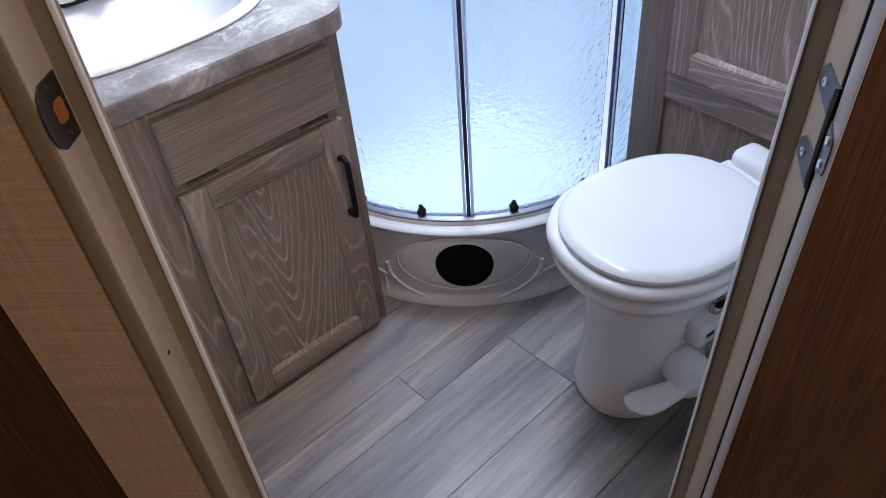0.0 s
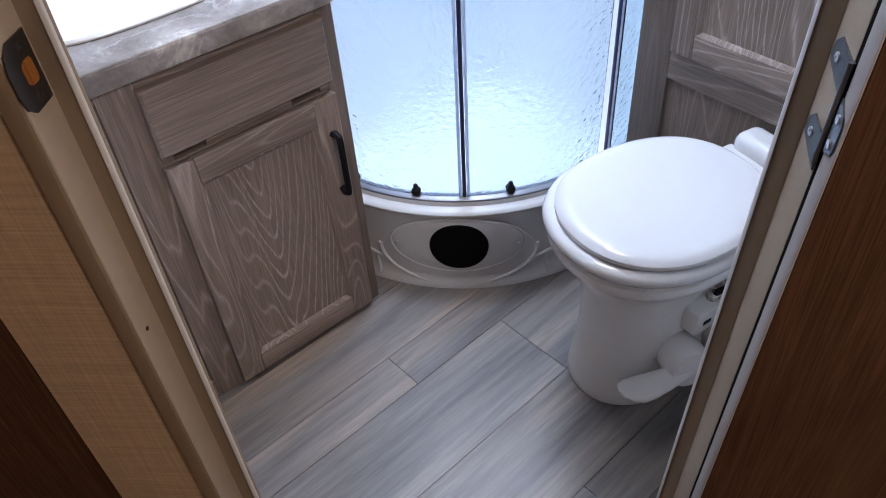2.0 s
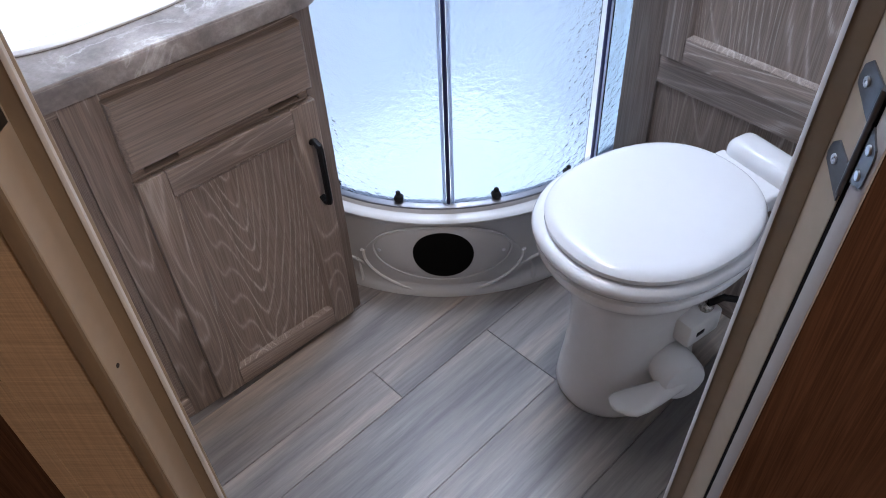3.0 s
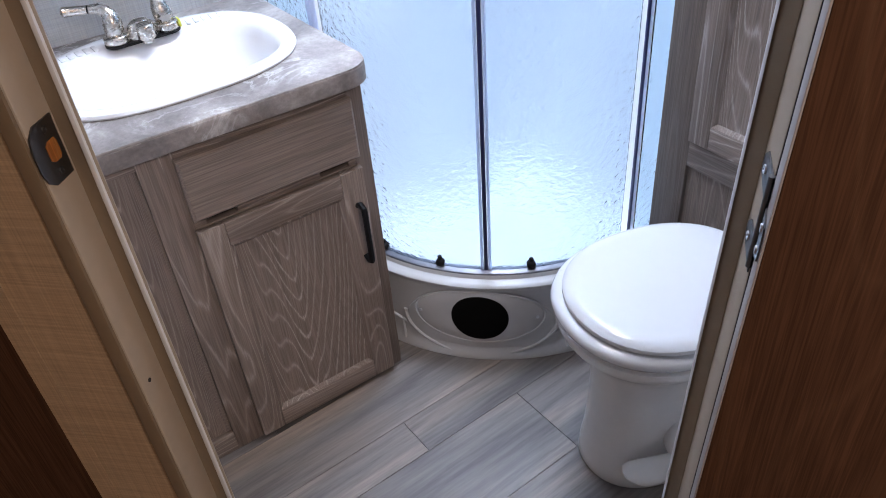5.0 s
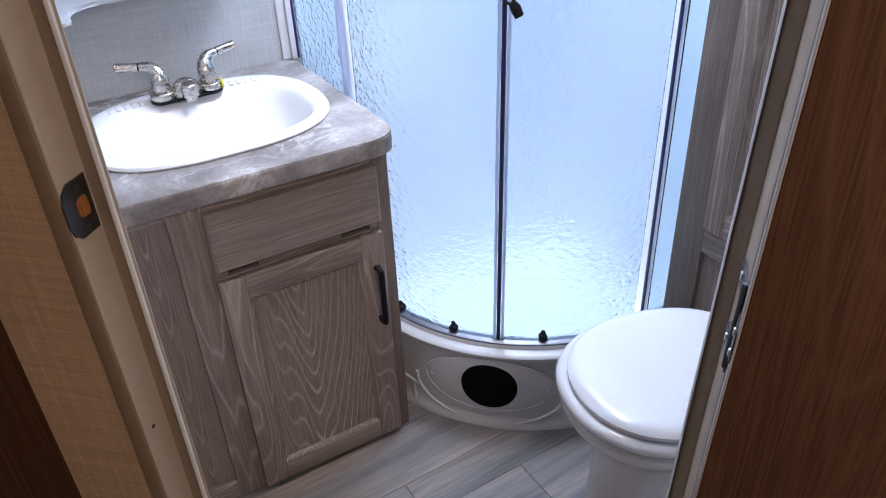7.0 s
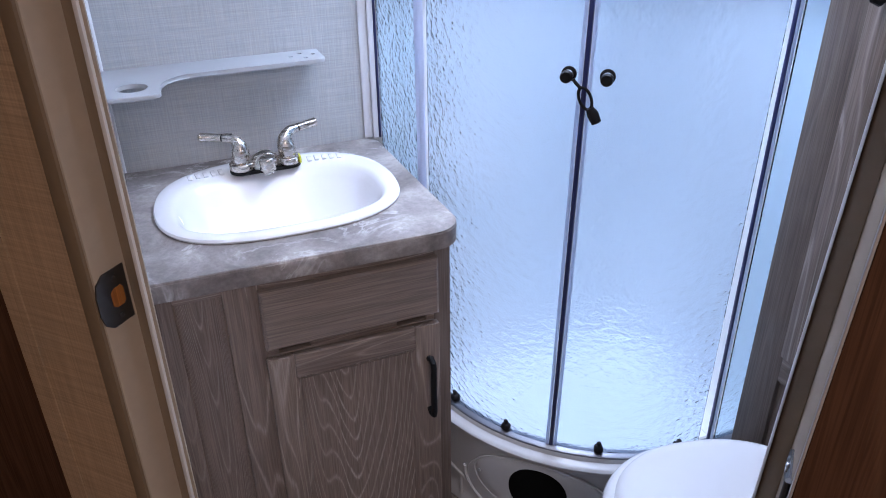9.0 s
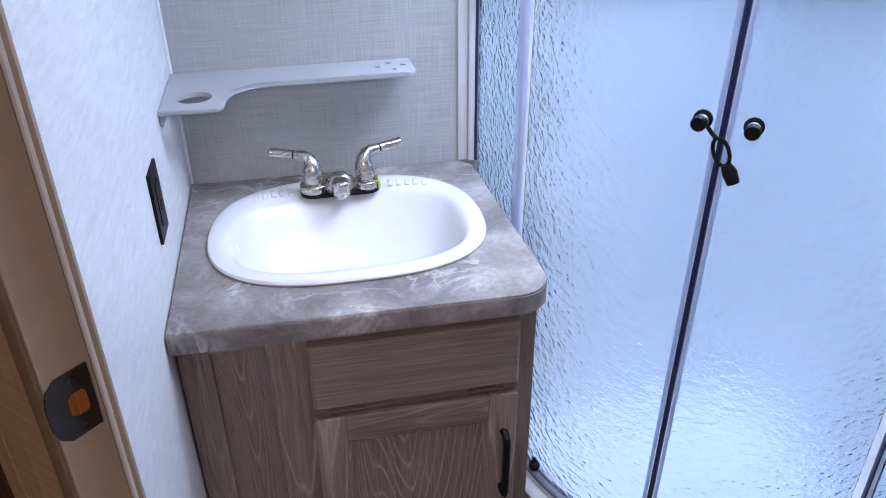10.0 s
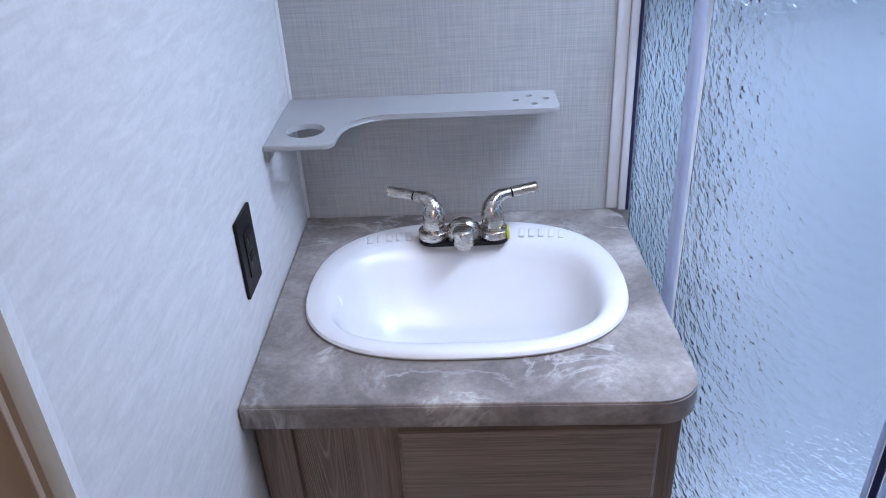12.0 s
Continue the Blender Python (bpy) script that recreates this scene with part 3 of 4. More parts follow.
def ring(hw, hd, z, dy=0.0, k=64, exp=2.7):
    return [(SINK_C[0] + x, SINK_C[1] + y + dy, z) for x, y in egg(k, hw, hd, exp)]


rings = [ring(0.246, 0.192, CT + 0.0008), ring(0.248, 0.194, CT + 0.005), ring(0.246, 0.192, CT + 0.0095), ring(0.239, 0.186, CT + 0.0125), ring(0.228, 0.174, CT + 0.0128, -0.003),
         ring(0.217, 0.156, CT + 0.0112, -0.011, exp=2.9), ring(0.211, 0.147, CT + 0.0080, -0.015, exp=3.0), ring(0.205, 0.139, CT + 0.001, -0.018, exp=3.0), ring(0.199, 0.130, CT - 0.014, -0.022, exp=3.0), ring(0.190, 0.117, CT - 0.040, -0.030, exp=2.9), ring(0.176, 0.100, CT - 0.070, -0.040, exp=2.7), ring(0.150, 0.080, CT - 0.098, -0.048, exp=2.5), ring(0.105, 0.054, CT - 0.116, -0.052, exp=2.2), ring(0.022, 0.022, CT - 0.123, -0.054, exp=2.0)]
bas = loft(rings, cap=False)
part("bowl", bas, basin_plastic, basin)
part("drain", spin([(0.022, 0), (0.024, 0.002), (0.018, 0.003), (0.014, -0.004)], (SINK_C[0], SINK_C[1] - 0.054, CT - 0.124), sides=24), nickel, basin)
for sx in (-1, 1):
    for k in range(5):
        bx = SINK_C[0] + sx * (0.098 + k * 0.0165)
        rib = box(-0.0050, 0.0050, -0.0135, 0.0135, -0.0030, 0.0022, 0.0020, Matrix.Translation((bx, -0.108 - 0.016 * (k / 5) ** 2, CT + 0.0120)) @ Matrix.Rotation(radians(-5 * sx), 4, "Z"))
        part("soap_rib", rib, basin_plastic, basin)

# faucet
fau = thing("faucet", "brushed nickel two-handle centreset faucet on the sink", "faucet")
FX, FYY, FZ = 0.2945, -0.122, CT + 0.0125
base_out = arc(FX + 0.051, FYY, 0.024, -90, 90, 10) + arc(FX - 0.051, FYY, 0.024, 90, 270, 10)
part("gasket", slab([(FX + (x - FX) * 1.03, FYY + (y - FYY) * 1.08) for x, y in base_out], FZ - 0.001, FZ + 0.004), black_plastic, fau)
for s in (-1, 1):
    cx = FX + s * 0.051
    part("handle_base", slab(arc(cx, FYY, 0.026, 0, 360, 24)[:-1], FZ + 0.004, FZ + 0.021, 0.004), nickel, fau)
    hd = tube([(cx, FYY, FZ + 0.0205), (cx, FYY, FZ + 0.023), (cx - s * 0.001, FYY, FZ + 0.034), (cx - s * 0.002, FYY + 0.002, FZ + 0.048), (cx - s * 0.001, FYY + 0.005, FZ + 0.060), (cx + s * 0.004, FYY + 0.010, FZ + 0.0675), (cx + s * 0.013, FYY + 0.0145, FZ + 0.0725), (cx + s * 0.0225, FYY + 0.018, FZ + 0.0735), (cx + s * 0.030, FYY + 0.020, FZ + 0.074)], [0.0175, 0.0178, 0.0192, 0.0186, 0.0152, 0.0124, 0.0110, 0.0098, 0.0088], 20)
    h = part("handle", hd, nickel, fau)
    part("joint_ring", tube([(cx + s * 0.0300, FYY + 0.020, FZ + 0.074), (cx + s * 0.0318, FYY + 0.0208, FZ + 0.0742)], 0.0085, 16), black_plastic, h)
    part("lever", tube([(cx + s * 0.0318, FYY + 0.0208, FZ + 0.0742), (cx + s * 0.036, FYY + 0.0225, FZ + 0.0745), (cx + s * 0.072, FYY + 0.034, FZ + 0.0765), (cx + s * 0.074, FYY + 0.0346, FZ + 0.0767), (cx + s * 0.079, FYY + 0.036, FZ + 0.0770)], [0.0082, 0.0088, 0.0096, 0.0102, 0.003], 16), nickel, h)
bridge = loft([[(FX + w * math.cos(a), FYY + d * math.sin(a), z) for a in (2 * math.pi * k / 24 for k in range(24))] for z, w, d in ((FZ + 0.004, 0.034, 0.022), (FZ + 0.014, 0.033, 0.021), (FZ + 0.028, 0.026, 0.019), (FZ + 0.037, 0.016, 0.013), (FZ + 0.039, 0.006, 0.005))])
part("body", bridge, nickel, fau)
part("neck", box(FX - 0.0150, FX + 0.0150, FYY - 0.034, FYY + 0.004, FZ + 0.012, FZ + 0.028, 0.006), nickel, fau)
part("spout", spin([(0.0140, 0.010), (0.0176, 0.0112), (0.0180, 0.0140), (0.0168, 0.0340), (0.0158, 0.0375), (0.0130, 0.0395), (0.004, 0.0400)], (FX, FYY - 0.036, FZ + 0.001), (0, -0.10, 1), 28), nickel, fau)
part("aerator", spin([(0.0108, 0.0), (0.0120, 0.001), (0.0120, 0.010), (0.0105, 0.0105)], (FX, FYY - 0.036, FZ + 0.0005)), nickel, fau)
part("tag", box(FX + 0.073, FX + 0.0775, FYY - 0.018, FYY + 0.002, FZ + 0.005, FZ + 0.021, 0.001), yellow_tag, fau, "yellow paper tag")

# outlet
out = thing("power_outlet", "black duplex power outlet on white wall", "outlet")
part("cover_plate", box(0.0, 0.0055, -0.405, -0.335, 0.906, 1.022, 0.002), black_plastic, out)
part("insert", box(0.0056, 0.0072, -0.387, -0.353, 0.930, 0.998, 0.0006), black_plastic, out)
for dz in (-0.018, 0.018):
    for dy in (-0.006, 0.006):
        part("slot", box(0.0073, 0.0076, -0.370 + dy - 0.001, -0.370 + dy + 0.001, 0.964 + dz - 0.004, 0.964 + dz + 0.004), ink, out)
for dz in (-0.009, 0.009):
    part("button", box(0.0073, 0.0082, -0.378, -0.362, 0.955 + dz * 0.4, 0.960 + dz * 0.4, 0.0003), black_plastic, out)

# corner shelf
shelf = thing("toiletry_shelf", "light grey plastic corner shelf with cup hole", "shelf")
SH = 1.052
so = [(0.001, -0.001), (0.001, -0.213)] + arc(0.092, -0.198, 0.015, -90, 0, 5) + [(0.1075, -0.180)] + [(0.1075 + 0.062 * (1 - math.cos(radians(a))) , -0.175 + 0.080 * math.sin(radians(a))) for a in range(10, 91, 10)] + arc(0.441, -0.078, 0.016, -90, 0, 5) + [(0.457, -0.001)]
sb = slab(so, SH - 0.009, SH, 0.0025)
shelf_top = part("shelf_top", sb, shelf_plastic, shelf)
cuts = [spin([(0.030, -0.03), (0.030, 0.03)], (0.056, -0.153, SH), sides=32)]
for hx, hy in ((0.388, -0.050), (0.411, -0.030), (0.438, -0.046), (0.417, -0.070)):
    cuts.append(slab([(hx + x * 0.006, hy + y * 0.006) for x, y in arc(0, 0, 1, 0, 360, 10)[:-1]], SH - 0.03, SH + 0.03))
cutter = finish("cutter", merged(*cuts), shelf_plastic)
mod = shelf_top.modifiers.new("cut", "BOOLEAN")
mod.object, mod.operation = cutter, "DIFFERENCE"
bpy.context.view_layer.update()
dep = bpy.context.evaluated_depsgraph_get()
cut_mesh = bpy.data.meshes.new_from_object(shelf_top.evaluated_get(dep))
shelf_top.modifiers.clear()
shelf_top.data = cut_mesh
cut_mesh.set_sharp_from_angle(angle=radians(25))
bpy.data.objects.remove(cutter)
part("bracket", box(0.001, 0.006, -0.206, -0.02, SH - 0.030, SH - 0.0092, 0.002), shelf_plastic, shelf)
part("bracket", box(0.02, 0.44, -0.006, -0.001, SH - 0.024, SH - 0.0092, 0.002), shelf_plastic, shelf)

# corner bead and shower channel on the back wall
prism("trim_corner", [(0.0, -0.0), (0.0, -0.006), (0.003, -0.006), (0.006, -0.003), (0.006, 0.0)], CT + 0.001, CEIL, white_trim, "thin pale corner bead", "trim")
chan = tagged(thing("trim_shower_channel", "white ribbed wall channel beside shower glass", "trim"), kind="structure")
part("flange", box(0.556, 0.576, -0.006, -0.0005, CT + 0.001, 1.93, 0.0015), white_trim, chan)
part("rib", box(0.5765, 0.590, -0.014, -0.0005, CT + 0.001, 1.93, 0.002), white_trim, chan)
part("seal", box(0.5905, 0.595, -0.016, -0.0005, CT + 0.001, 1.93, 0.001), blue_seal, chan)
# ---- shower ----
CX, CY, R = 1.115, -0.230, 0.495
PTOP = 0.255


def path_at(r, k=40):
    """Plan line of the shower front at a radius: straight by the worktop, round, straight to the linen cabinet."""
    return [(CX - r, -0.012)] + arc(CX, CY, r, 180, 270, k) + [(1.40, CY - r)]


def sweep(profile, k=40):
    """Sweeps a closed (radius, height) profile along the shower front."""
    rings = []
    lines = [path_at(r, k) for r, z in profile]
    for i in range(len(lines[0])):
        rings.append([(lines[j][i][0], lines[j][i][1], profile[j][1]) for j in range(len(profile))])
    return loft(rings)


pan = thing("shower_pan", "white moulded shower pan with a curved front", "shower pan")
prof = [(0.440, 0.030), (0.440, 0.10), (0.462, 0.225), (0.470, 0.252), (0.480, PTOP), (0.509, PTOP - 0.001), (0.5115, 0.2500), (0.5125, 0.2450), (0.5160, 0.2425), (0.5240, 0.2412), (0.5310, 0.2390), (0.5345, 0.2350), (0.5345, 0.2300), (0.5318, 0.2255), (0.5280, 0.2220), (0.5262, 0.2160), (0.5255, 0.195), (0.5255, 0.075), (0.527, 0.05), (0.531, 0.022), (0.536, 0.012), (0.536, 0.0), (0.45, 0.0)]
part("curb", sweep(prof), pan_shaded_plastic, pan)
# same plastic as the curb, coloured paler for the light inside the shower
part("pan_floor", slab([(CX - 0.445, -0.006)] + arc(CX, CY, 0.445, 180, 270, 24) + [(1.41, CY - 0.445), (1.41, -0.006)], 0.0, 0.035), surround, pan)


def on_curb(a, r, z):
    """A point on the round front: angle in degrees from the -x side, radius, height."""
    return Vector((CX - r * math.cos(radians(a)), CY - r * math.sin(radians(a)), z))


def curved_disc(a0, z0, ha, hz, r0, r1, exp=2.0, k=48, steps=3):
    """A raised rounded plate that follows the curb; flat top at r1."""
    rings = []
    for f, r in ((1.0, r0), (0.985, r1 - 0.0015), (0.95, r1), (0.6, r1), (0.2, r1)):
        ringp = []
        for i in range(k):
            t = 2 * math.pi * i / k
            c, s = math.cos(t), math.sin(t)
            ex = abs(c) ** (2 / exp) * math.copysign(1, c)
            ey = abs(s) ** (2 / exp) * math.copysign(1, s)
            ringp.append(on_curb(a0 + ex * ha * f, r, z0 + ey * hz * f))
        rings.append(ringp)
    return loft(rings)


AM = 45.7


def curb_ellipse(a0, z0, ha, hz, r, t0, t1, k=40):
    return [on_curb(a0 + ha * math.cos(radians(t0 + (t1 - t0) * i / k)), r, z0 + hz * math.sin(radians(t0 + (t1 - t0) * i / k))) for i in range(k + 1)]


part("heel", curved_disc(AM, 0.105, 20.5, 0.104, 0.523, 0.5290, 2.0), pan_shaded_plastic, pan)
part("access_cover", curved_disc(AM, 0.138, 17.3, 0.080, 0.527, 0.5325, 2.1), pan_shaded_plastic, pan)
part("cover_rim", tube(curb_ellipse(AM, 0.138, 17.6, 0.0815, 0.5300, 0, 360, 64), 0.0030, 8, False), pan_shaded_plastic, pan)
part("heel_ridge", tube(curb_ellipse(AM, 0.112, 21.0, 0.103, 0.5280, 176, 364), 0.0052, 8), pan_shaded_plastic, pan)
part("vent", curved_disc(AM + 0.4, 0.1370, 7.6, 0.0700, 0.531, 0.5342, 2.1), black_void, pan, "black round vent cloth")
for a in (29.9, 61.1):
    s = spin([(0.0045, 0), (0.0042, 0.002), (0.002, 0.003)], on_curb(a, 0.5326, 0.1365), on_curb(a, 1, 0) - on_curb(a, 0, 0), 14)
    part("screw", s, bright_alu, pan)
for a in (23.0, 69.0):
    rib = tube([on_curb(a, 0.5265, 0.085), on_curb(a + 0.6, 0.529, 0.03), on_curb(a + 0.6, 0.533, 0.018)], [0.002, 0.006, 0.004], 8)
    part("gusset", rib, pan_shaded_plastic, pan)
for a0, a1 in ((10, 27), (65, 82)):
    pts = []
    for i in range(12):
        f = i / 11
        g = f if a0 < 45 else 1 - f
        pts.append(on_curb(a0 + (a1 - a0) * f, 0.5265, 0.096 - 0.030 * g * g))
    part("moulded_ridge", tube(pts, 0.0045, 8), pan_shaded_plastic, pan)

# surround walls inside the shower
sur = thing("shower_surround", "white moulded shower wall panels", "shower surround")


def surround_line(inset, k=14):
    """Plan line of the moulded wall, with a wide cove in the corner."""
    r = 0.24
    far, back = 1.408 - inset, -0.0015 - inset
    return [(0.604, back)] + arc(far - r, back - r, r, 90, 0, k) + [(far, -0.722)]


def surround_wall():
    """Wall skin that turns softly out at its foot to meet the pan."""
    rings = []
    for inset, z in ((0.0, 1.96), (0.010, 1.96), (0.010, 1.262), (0.014, 1.250), (0.055, 1.244), (0.064, 1.236), (0.064, 1.222), (0.055, 1.212), (0.014, 1.200), (0.010, 1.190), (0.010, 0.170), (0.014, 0.125), (0.028, 0.080), (0.055, 0.050), (0.090, 0.0385), (0.090, 0.0365), (0.0, 0.0365)):
        rings.append([(x, y, z) for x, y in surround_line(inset)])
    return loft([[r[i] for r in rings] for i in range(len(rings[0]))])


part("wall_panel", surround_wall(), surround, sur, "white panel with rounded corner and ledge")
part("return_panel", box(1.19, 1.3955, -0.736, -0.728, 0.26, 1.96, 0.002), surround, sur)

# glass enclosure
enc = thing("shower_enclosure", "curved shower enclosure with pebbled glass doors", "shower enclosure")


def pane(a0, a1, r, z0, z1, k=20, t=0.004):
    pts = arc(CX, CY, r, 180 + a0, 180 + a1, k) + arc(CX, CY, r - t, 180 + a1, 180 + a0, k)
    return slab(pts, z0, z1)


GT = 1.88
MIDA = 48.0
g1 = part("door_pane", pane(4, MIDA - 0.9, R, PTOP + 0.006, GT), glass, enc, "pebbled obscure glass")
g2 = part("door_pane", pane(MIDA + 0.9, 87, R, PTOP + 0.006, GT), glass, enc, "pebbled obscure glass")
g3 = part("fixed_pane", slab([(0.5965, -0.017), (0.6005, -0.017), (CX - R + 0.004, CY + 0.008), (CX - R, CY + 0.008)], PTOP + 0.006, GT), fixed_glass, enc, "pebbled obscure glass")
g4 = part("fixed_pane", slab([(CX + 0.02, CY - R), (1.40, CY - R), (1.40, CY - R + 0.004), (CX + 0.02, CY - R + 0.004)], PTOP + 0.006, GT), fixed_glass, enc, "pebbled obscure glass")
for g in (g1, g2, g3, g4):
    g.visible_shadow = False


def upright(a, r, w, d):
    """Upright bar on the round front, w along it and d through it."""
    c = on_curb(a, r, 0)
    m = Matrix.Translation((c.x, c.y, 0)) @ Matrix.Rotation(radians(a), 4, "Z")
    return box(-d / 2, d / 2, -w / 2, w / 2, PTOP + 0.003, GT, 0.002, m)


part("door_seal", upright(MIDA, R - 0.002, 0.0085, 0.012), blue_seal, enc, "dark blue magnetic seal")
part("seal_fin", upright(MIDA - 1.05, R - 0.001, 0.007, 0.006), clear_seal, enc)
part("seal_fin", upright(MIDA + 1.05, R - 0.001, 0.007, 0.006), clear_seal, enc)
part("post", upright(0.6, R, 0.020, 0.014), clear_seal, enc, "pale translucent upright")
part("post", upright(90.8, R, 0.008, 0.008), clear_seal, enc)
part("post_seal", upright(89.9, R + 0.001, 0.0028, 0.009), blue_seal, enc)
# the two doors hang a little askew on their rollers
askew = [g1, g2, *(o for o in enc.children if o.name.split(".")[0] in ("door_seal", "seal_fin"))]
SAG = 0.026


def lean_round(ob):
    """Turns a mesh round the shower's axis, more with its height."""
    for v in ob.data.vertices:
        turn = Matrix.Rotation(SAG * (v.co.z - 0.26), 3, "Z")
        p = turn @ Vector((v.co.x - CX, v.co.y - CY, 0))
        v.co.x, v.co.y = CX + p.x, CY + p.y


for leaf_part in askew:
    lean_round(leaf_part)
part("bottom_track", sweep([(0.484, PTOP + 0.0005), (0.484, PTOP + 0.006), (0.505, PTOP + 0.006), (0.509, PTOP + 0.003), (0.509, PTOP - 0.001)]), track_grey, enc)
part("top_track", sweep([(0.478, GT), (0.478, GT + 0.035), (0.510, GT + 0.035), (0.510, GT)]), bright_alu, enc)
for a in (17.0, 35.2, 60.2, 81.0):
    p = on_curb(a, R + 0.002, PTOP + 0.0165)
    way = on_curb(a, 1, 0) - on_curb(a, 0, 0)
    w = part("roller", spin([(0.006, -0.012), (0.0095, -0.010), (0.0105, -0.003), (0.0105, 0.004), (0.008, 0.007), (0.004, 0.009)], p, way, 20), black_plastic, enc, "black plastic roller")
    part("roller_clip", box(p.x - 0.004, p.x + 0.004, p.y - 0.004, p.y + 0.004, p.z + 0.006, p.z + 0.020, 0.001), black_plastic, w)
knobs = []
for a in (44.7, 52.4):
    p = on_curb(a, R + 0.0005, 1.113)
    way = on_curb(a, 1, 0) - on_curb(a, 0, 0)
    kn = part("knob", spin([(0.0135, 0.0), (0.0135, 0.003), (0.0085, 0.005), (0.0085, 0.014), (0.0105, 0.016), (0.0110, 0.024), (0.0095, 0.027)], p, way, 24), black_plastic, enc, "black and chrome door knob")
    part("chrome_band", spin([(0.0088, 0.006), (0.0094, 0.008), (0.0094, 0.014), (0.0088, 0.0155)], p, way, 24), bright_alu, kn)
    knobs.append((p, way))
p, way = knobs[0]
side = Vector((-way.y, way.x, 0)).normalized()
q = p + way * 0.011
loop = [(0.0, 0.012), (0.008, -0.012), (0.010, -0.022)]
strap = thing("latch_strap", "black rubber latch strap looped on the knob", "strap")
sgn = 1 if (side.x > 0) else -1
side = side * sgn
pts = [q + side * x + Vector((0, 0, z)) for x, z in ((0.010, -0.006), (0.016, -0.013), (0.023, -0.019))]
part("stem", tube(pts, 0.0032, 8), black_plastic, strap)
ell = [q + side * (0.034 + 0.0125 * math.cos(t) * 0.9 + 0.006 * math.sin(t) * -1) + Vector((0, 0, -0.038 + 0.019 * math.sin(t))) for t in (2 * math.pi * k / 24 for k in range(25))]
part("loop", tube(ell, 0.0028, 8, False), black_plastic, strap)
tabm = [q + side * x + Vector((0, 0, z)) for x, z in ((0.043, -0.054), (0.050, -0.064), (0.058, -0.079))]
part("pull_tab", tube(tabm, [0.007, 0.0105, 0.009], 12), black_plastic, strap)

for hung in (*(o for o in enc.children_recursive if o.name.split(".")[0] in ("knob", "chrome_band")), *strap.children):
    lean_round(hung)

# ---- linen cabinet ----
lin = thing("linen_cabinet", "tall taupe wood-grain linen cabinet behind the toilet", "cabinet")
LX, LY0, LY1 = 1.160, -0.748, -1.438
# local x runs along -y, local -y faces -x
TO_L = Matrix.Translation((LX, 0, 0)) @ Matrix(((0, 1, 0, 0), (-1, 0, 0, 0), (0, 0, 1, 0), (0, 0, 0, 1)))
a0, a1 = -LY0, -LY1
part("side_panel", box(a0, a0 + 0.012, 0.0185, 0.255, 0.0, CEIL - 0.004, 0.001, TO_L), frame_wood, lin)
part("back_panel", box(a0 + 0.0125, a1, 0.245, 0.2549, 0.0, CEIL - 0.004, 0, TO_L), frame_wood, lin)
part("stile", box(a0, a0 + 0.081, 0.0, 0.018, 0.0, CEIL - 0.004, 0.001, TO_L), frame_wood, lin)
part("stile", box(a1 - 0.06, a1, 0.0, 0.018, 0.0, CEIL - 0.004, 0.001, TO_L), frame_wood, lin)
part("middle_rail", box(a0 + 0.0812, a1 - 0.0602, 0.0003, 0.018, 0.500, 0.590, 0.001, TO_L), cabinet_y, lin)
part("bottom_rail", box(a0 + 0.0812, a1 - 0.0602, 0.0003, 0.018, 0.0, 0.055, 0.001, TO_L), cabinet_y, lin)
part("top_rail", box(a0 + 0.0812, a1 - 0.0602, 0.0003, 0.018, 1.88, CEIL - 0.004, 0.001, TO_L), cabinet_y, lin)
part("lower_panel", box(a0 + 0.079, a1 - 0.058, 0.010, 0.0175, 0.05, 0.505, 0, TO_L), cabinet_z, lin)
ldoor = shaker(lin, a0 + 0.090, a1 - 0.045, 0.573, 1.895, -0.0004, 0.019, 0.050, TO_L, cabinet_z, cabinet_y, linen_panel_wood)
pull(ldoor, 0.866, -0.0195, 1.250, 1.405, TO_L)

# ---- toilet ----
toilet = thing("toilet", "white toilet with closed lid and foot pedal", "toilet")
TY = -1.037


def oval(cx, hl_f, hl_b, hw, z, k=56, exp_b=3.5, cy=TY):
    """Egg outline: round in front (-x), squarer behind."""
    pts = []
    for i in range(k):
        t = 2 * math.pi * i / k
        c, s = math.cos(t), math.sin(t)
        if c < 0:
            pts.append((cx - abs(c) ** 0.93 * hl_f, cy + math.copysign(abs(s) ** 0.93, s) * hw, z))
        else:
            pts.append((cx + (c ** (2 / exp_b)) * hl_b, cy + math.copysign(abs(s) ** (2 / exp_b), s) * hw, z))
    return pts


LZ = 0.474
TX = 0.869
lid = loft([oval(TX, f, b, w, LZ + z, exp_b=2.3) for f, b, w, z in ((0.181, 0.206, 0.164, -0.024), (0.186, 0.209, 0.169, -0.020), (0.186, 0.209, 0.169, -0.012), (0.180, 0.205, 0.163, -0.005), (0.169, 0.199, 0.153, -0.0012), (0.155, 0.190, 0.141, 0.0), (0.07, 0.09, 0.065, 0.0012))])
lid_ob = part("lid", lid, seat_plastic, toilet)
for k in range(7):
    bm = box(0, 0.004, -0.0015, 0.0015, 0, 0.0003)
    bm.transform(Matrix.Translation((1.050 - 0.002 * (k % 2), TY + 0.006 - k * 0.006, LZ - 0.0004)))
    part("lid_mark", bm, ink, lid_ob)
SX, SY = 0.864, TY + 0.005
part("seat", loft([oval(SX, f, b, w, LZ + z, exp_b=2.6, cy=SY) for f, b, w, z in ((0.182, 0.205, 0.170, -0.058), (0.192, 0.208, 0.178, -0.055), (0.198, 0.211, 0.184, -0.047), (0.199, 0.212, 0.185, -0.040), (0.195, 0.210, 0.181, -0.031), (0.187, 0.206, 0.173, -0.0262), (0.175, 0.200, 0.162, -0.0250), (0.13, 0.15, 0.12, -0.0250))]), seat_plastic, toilet)
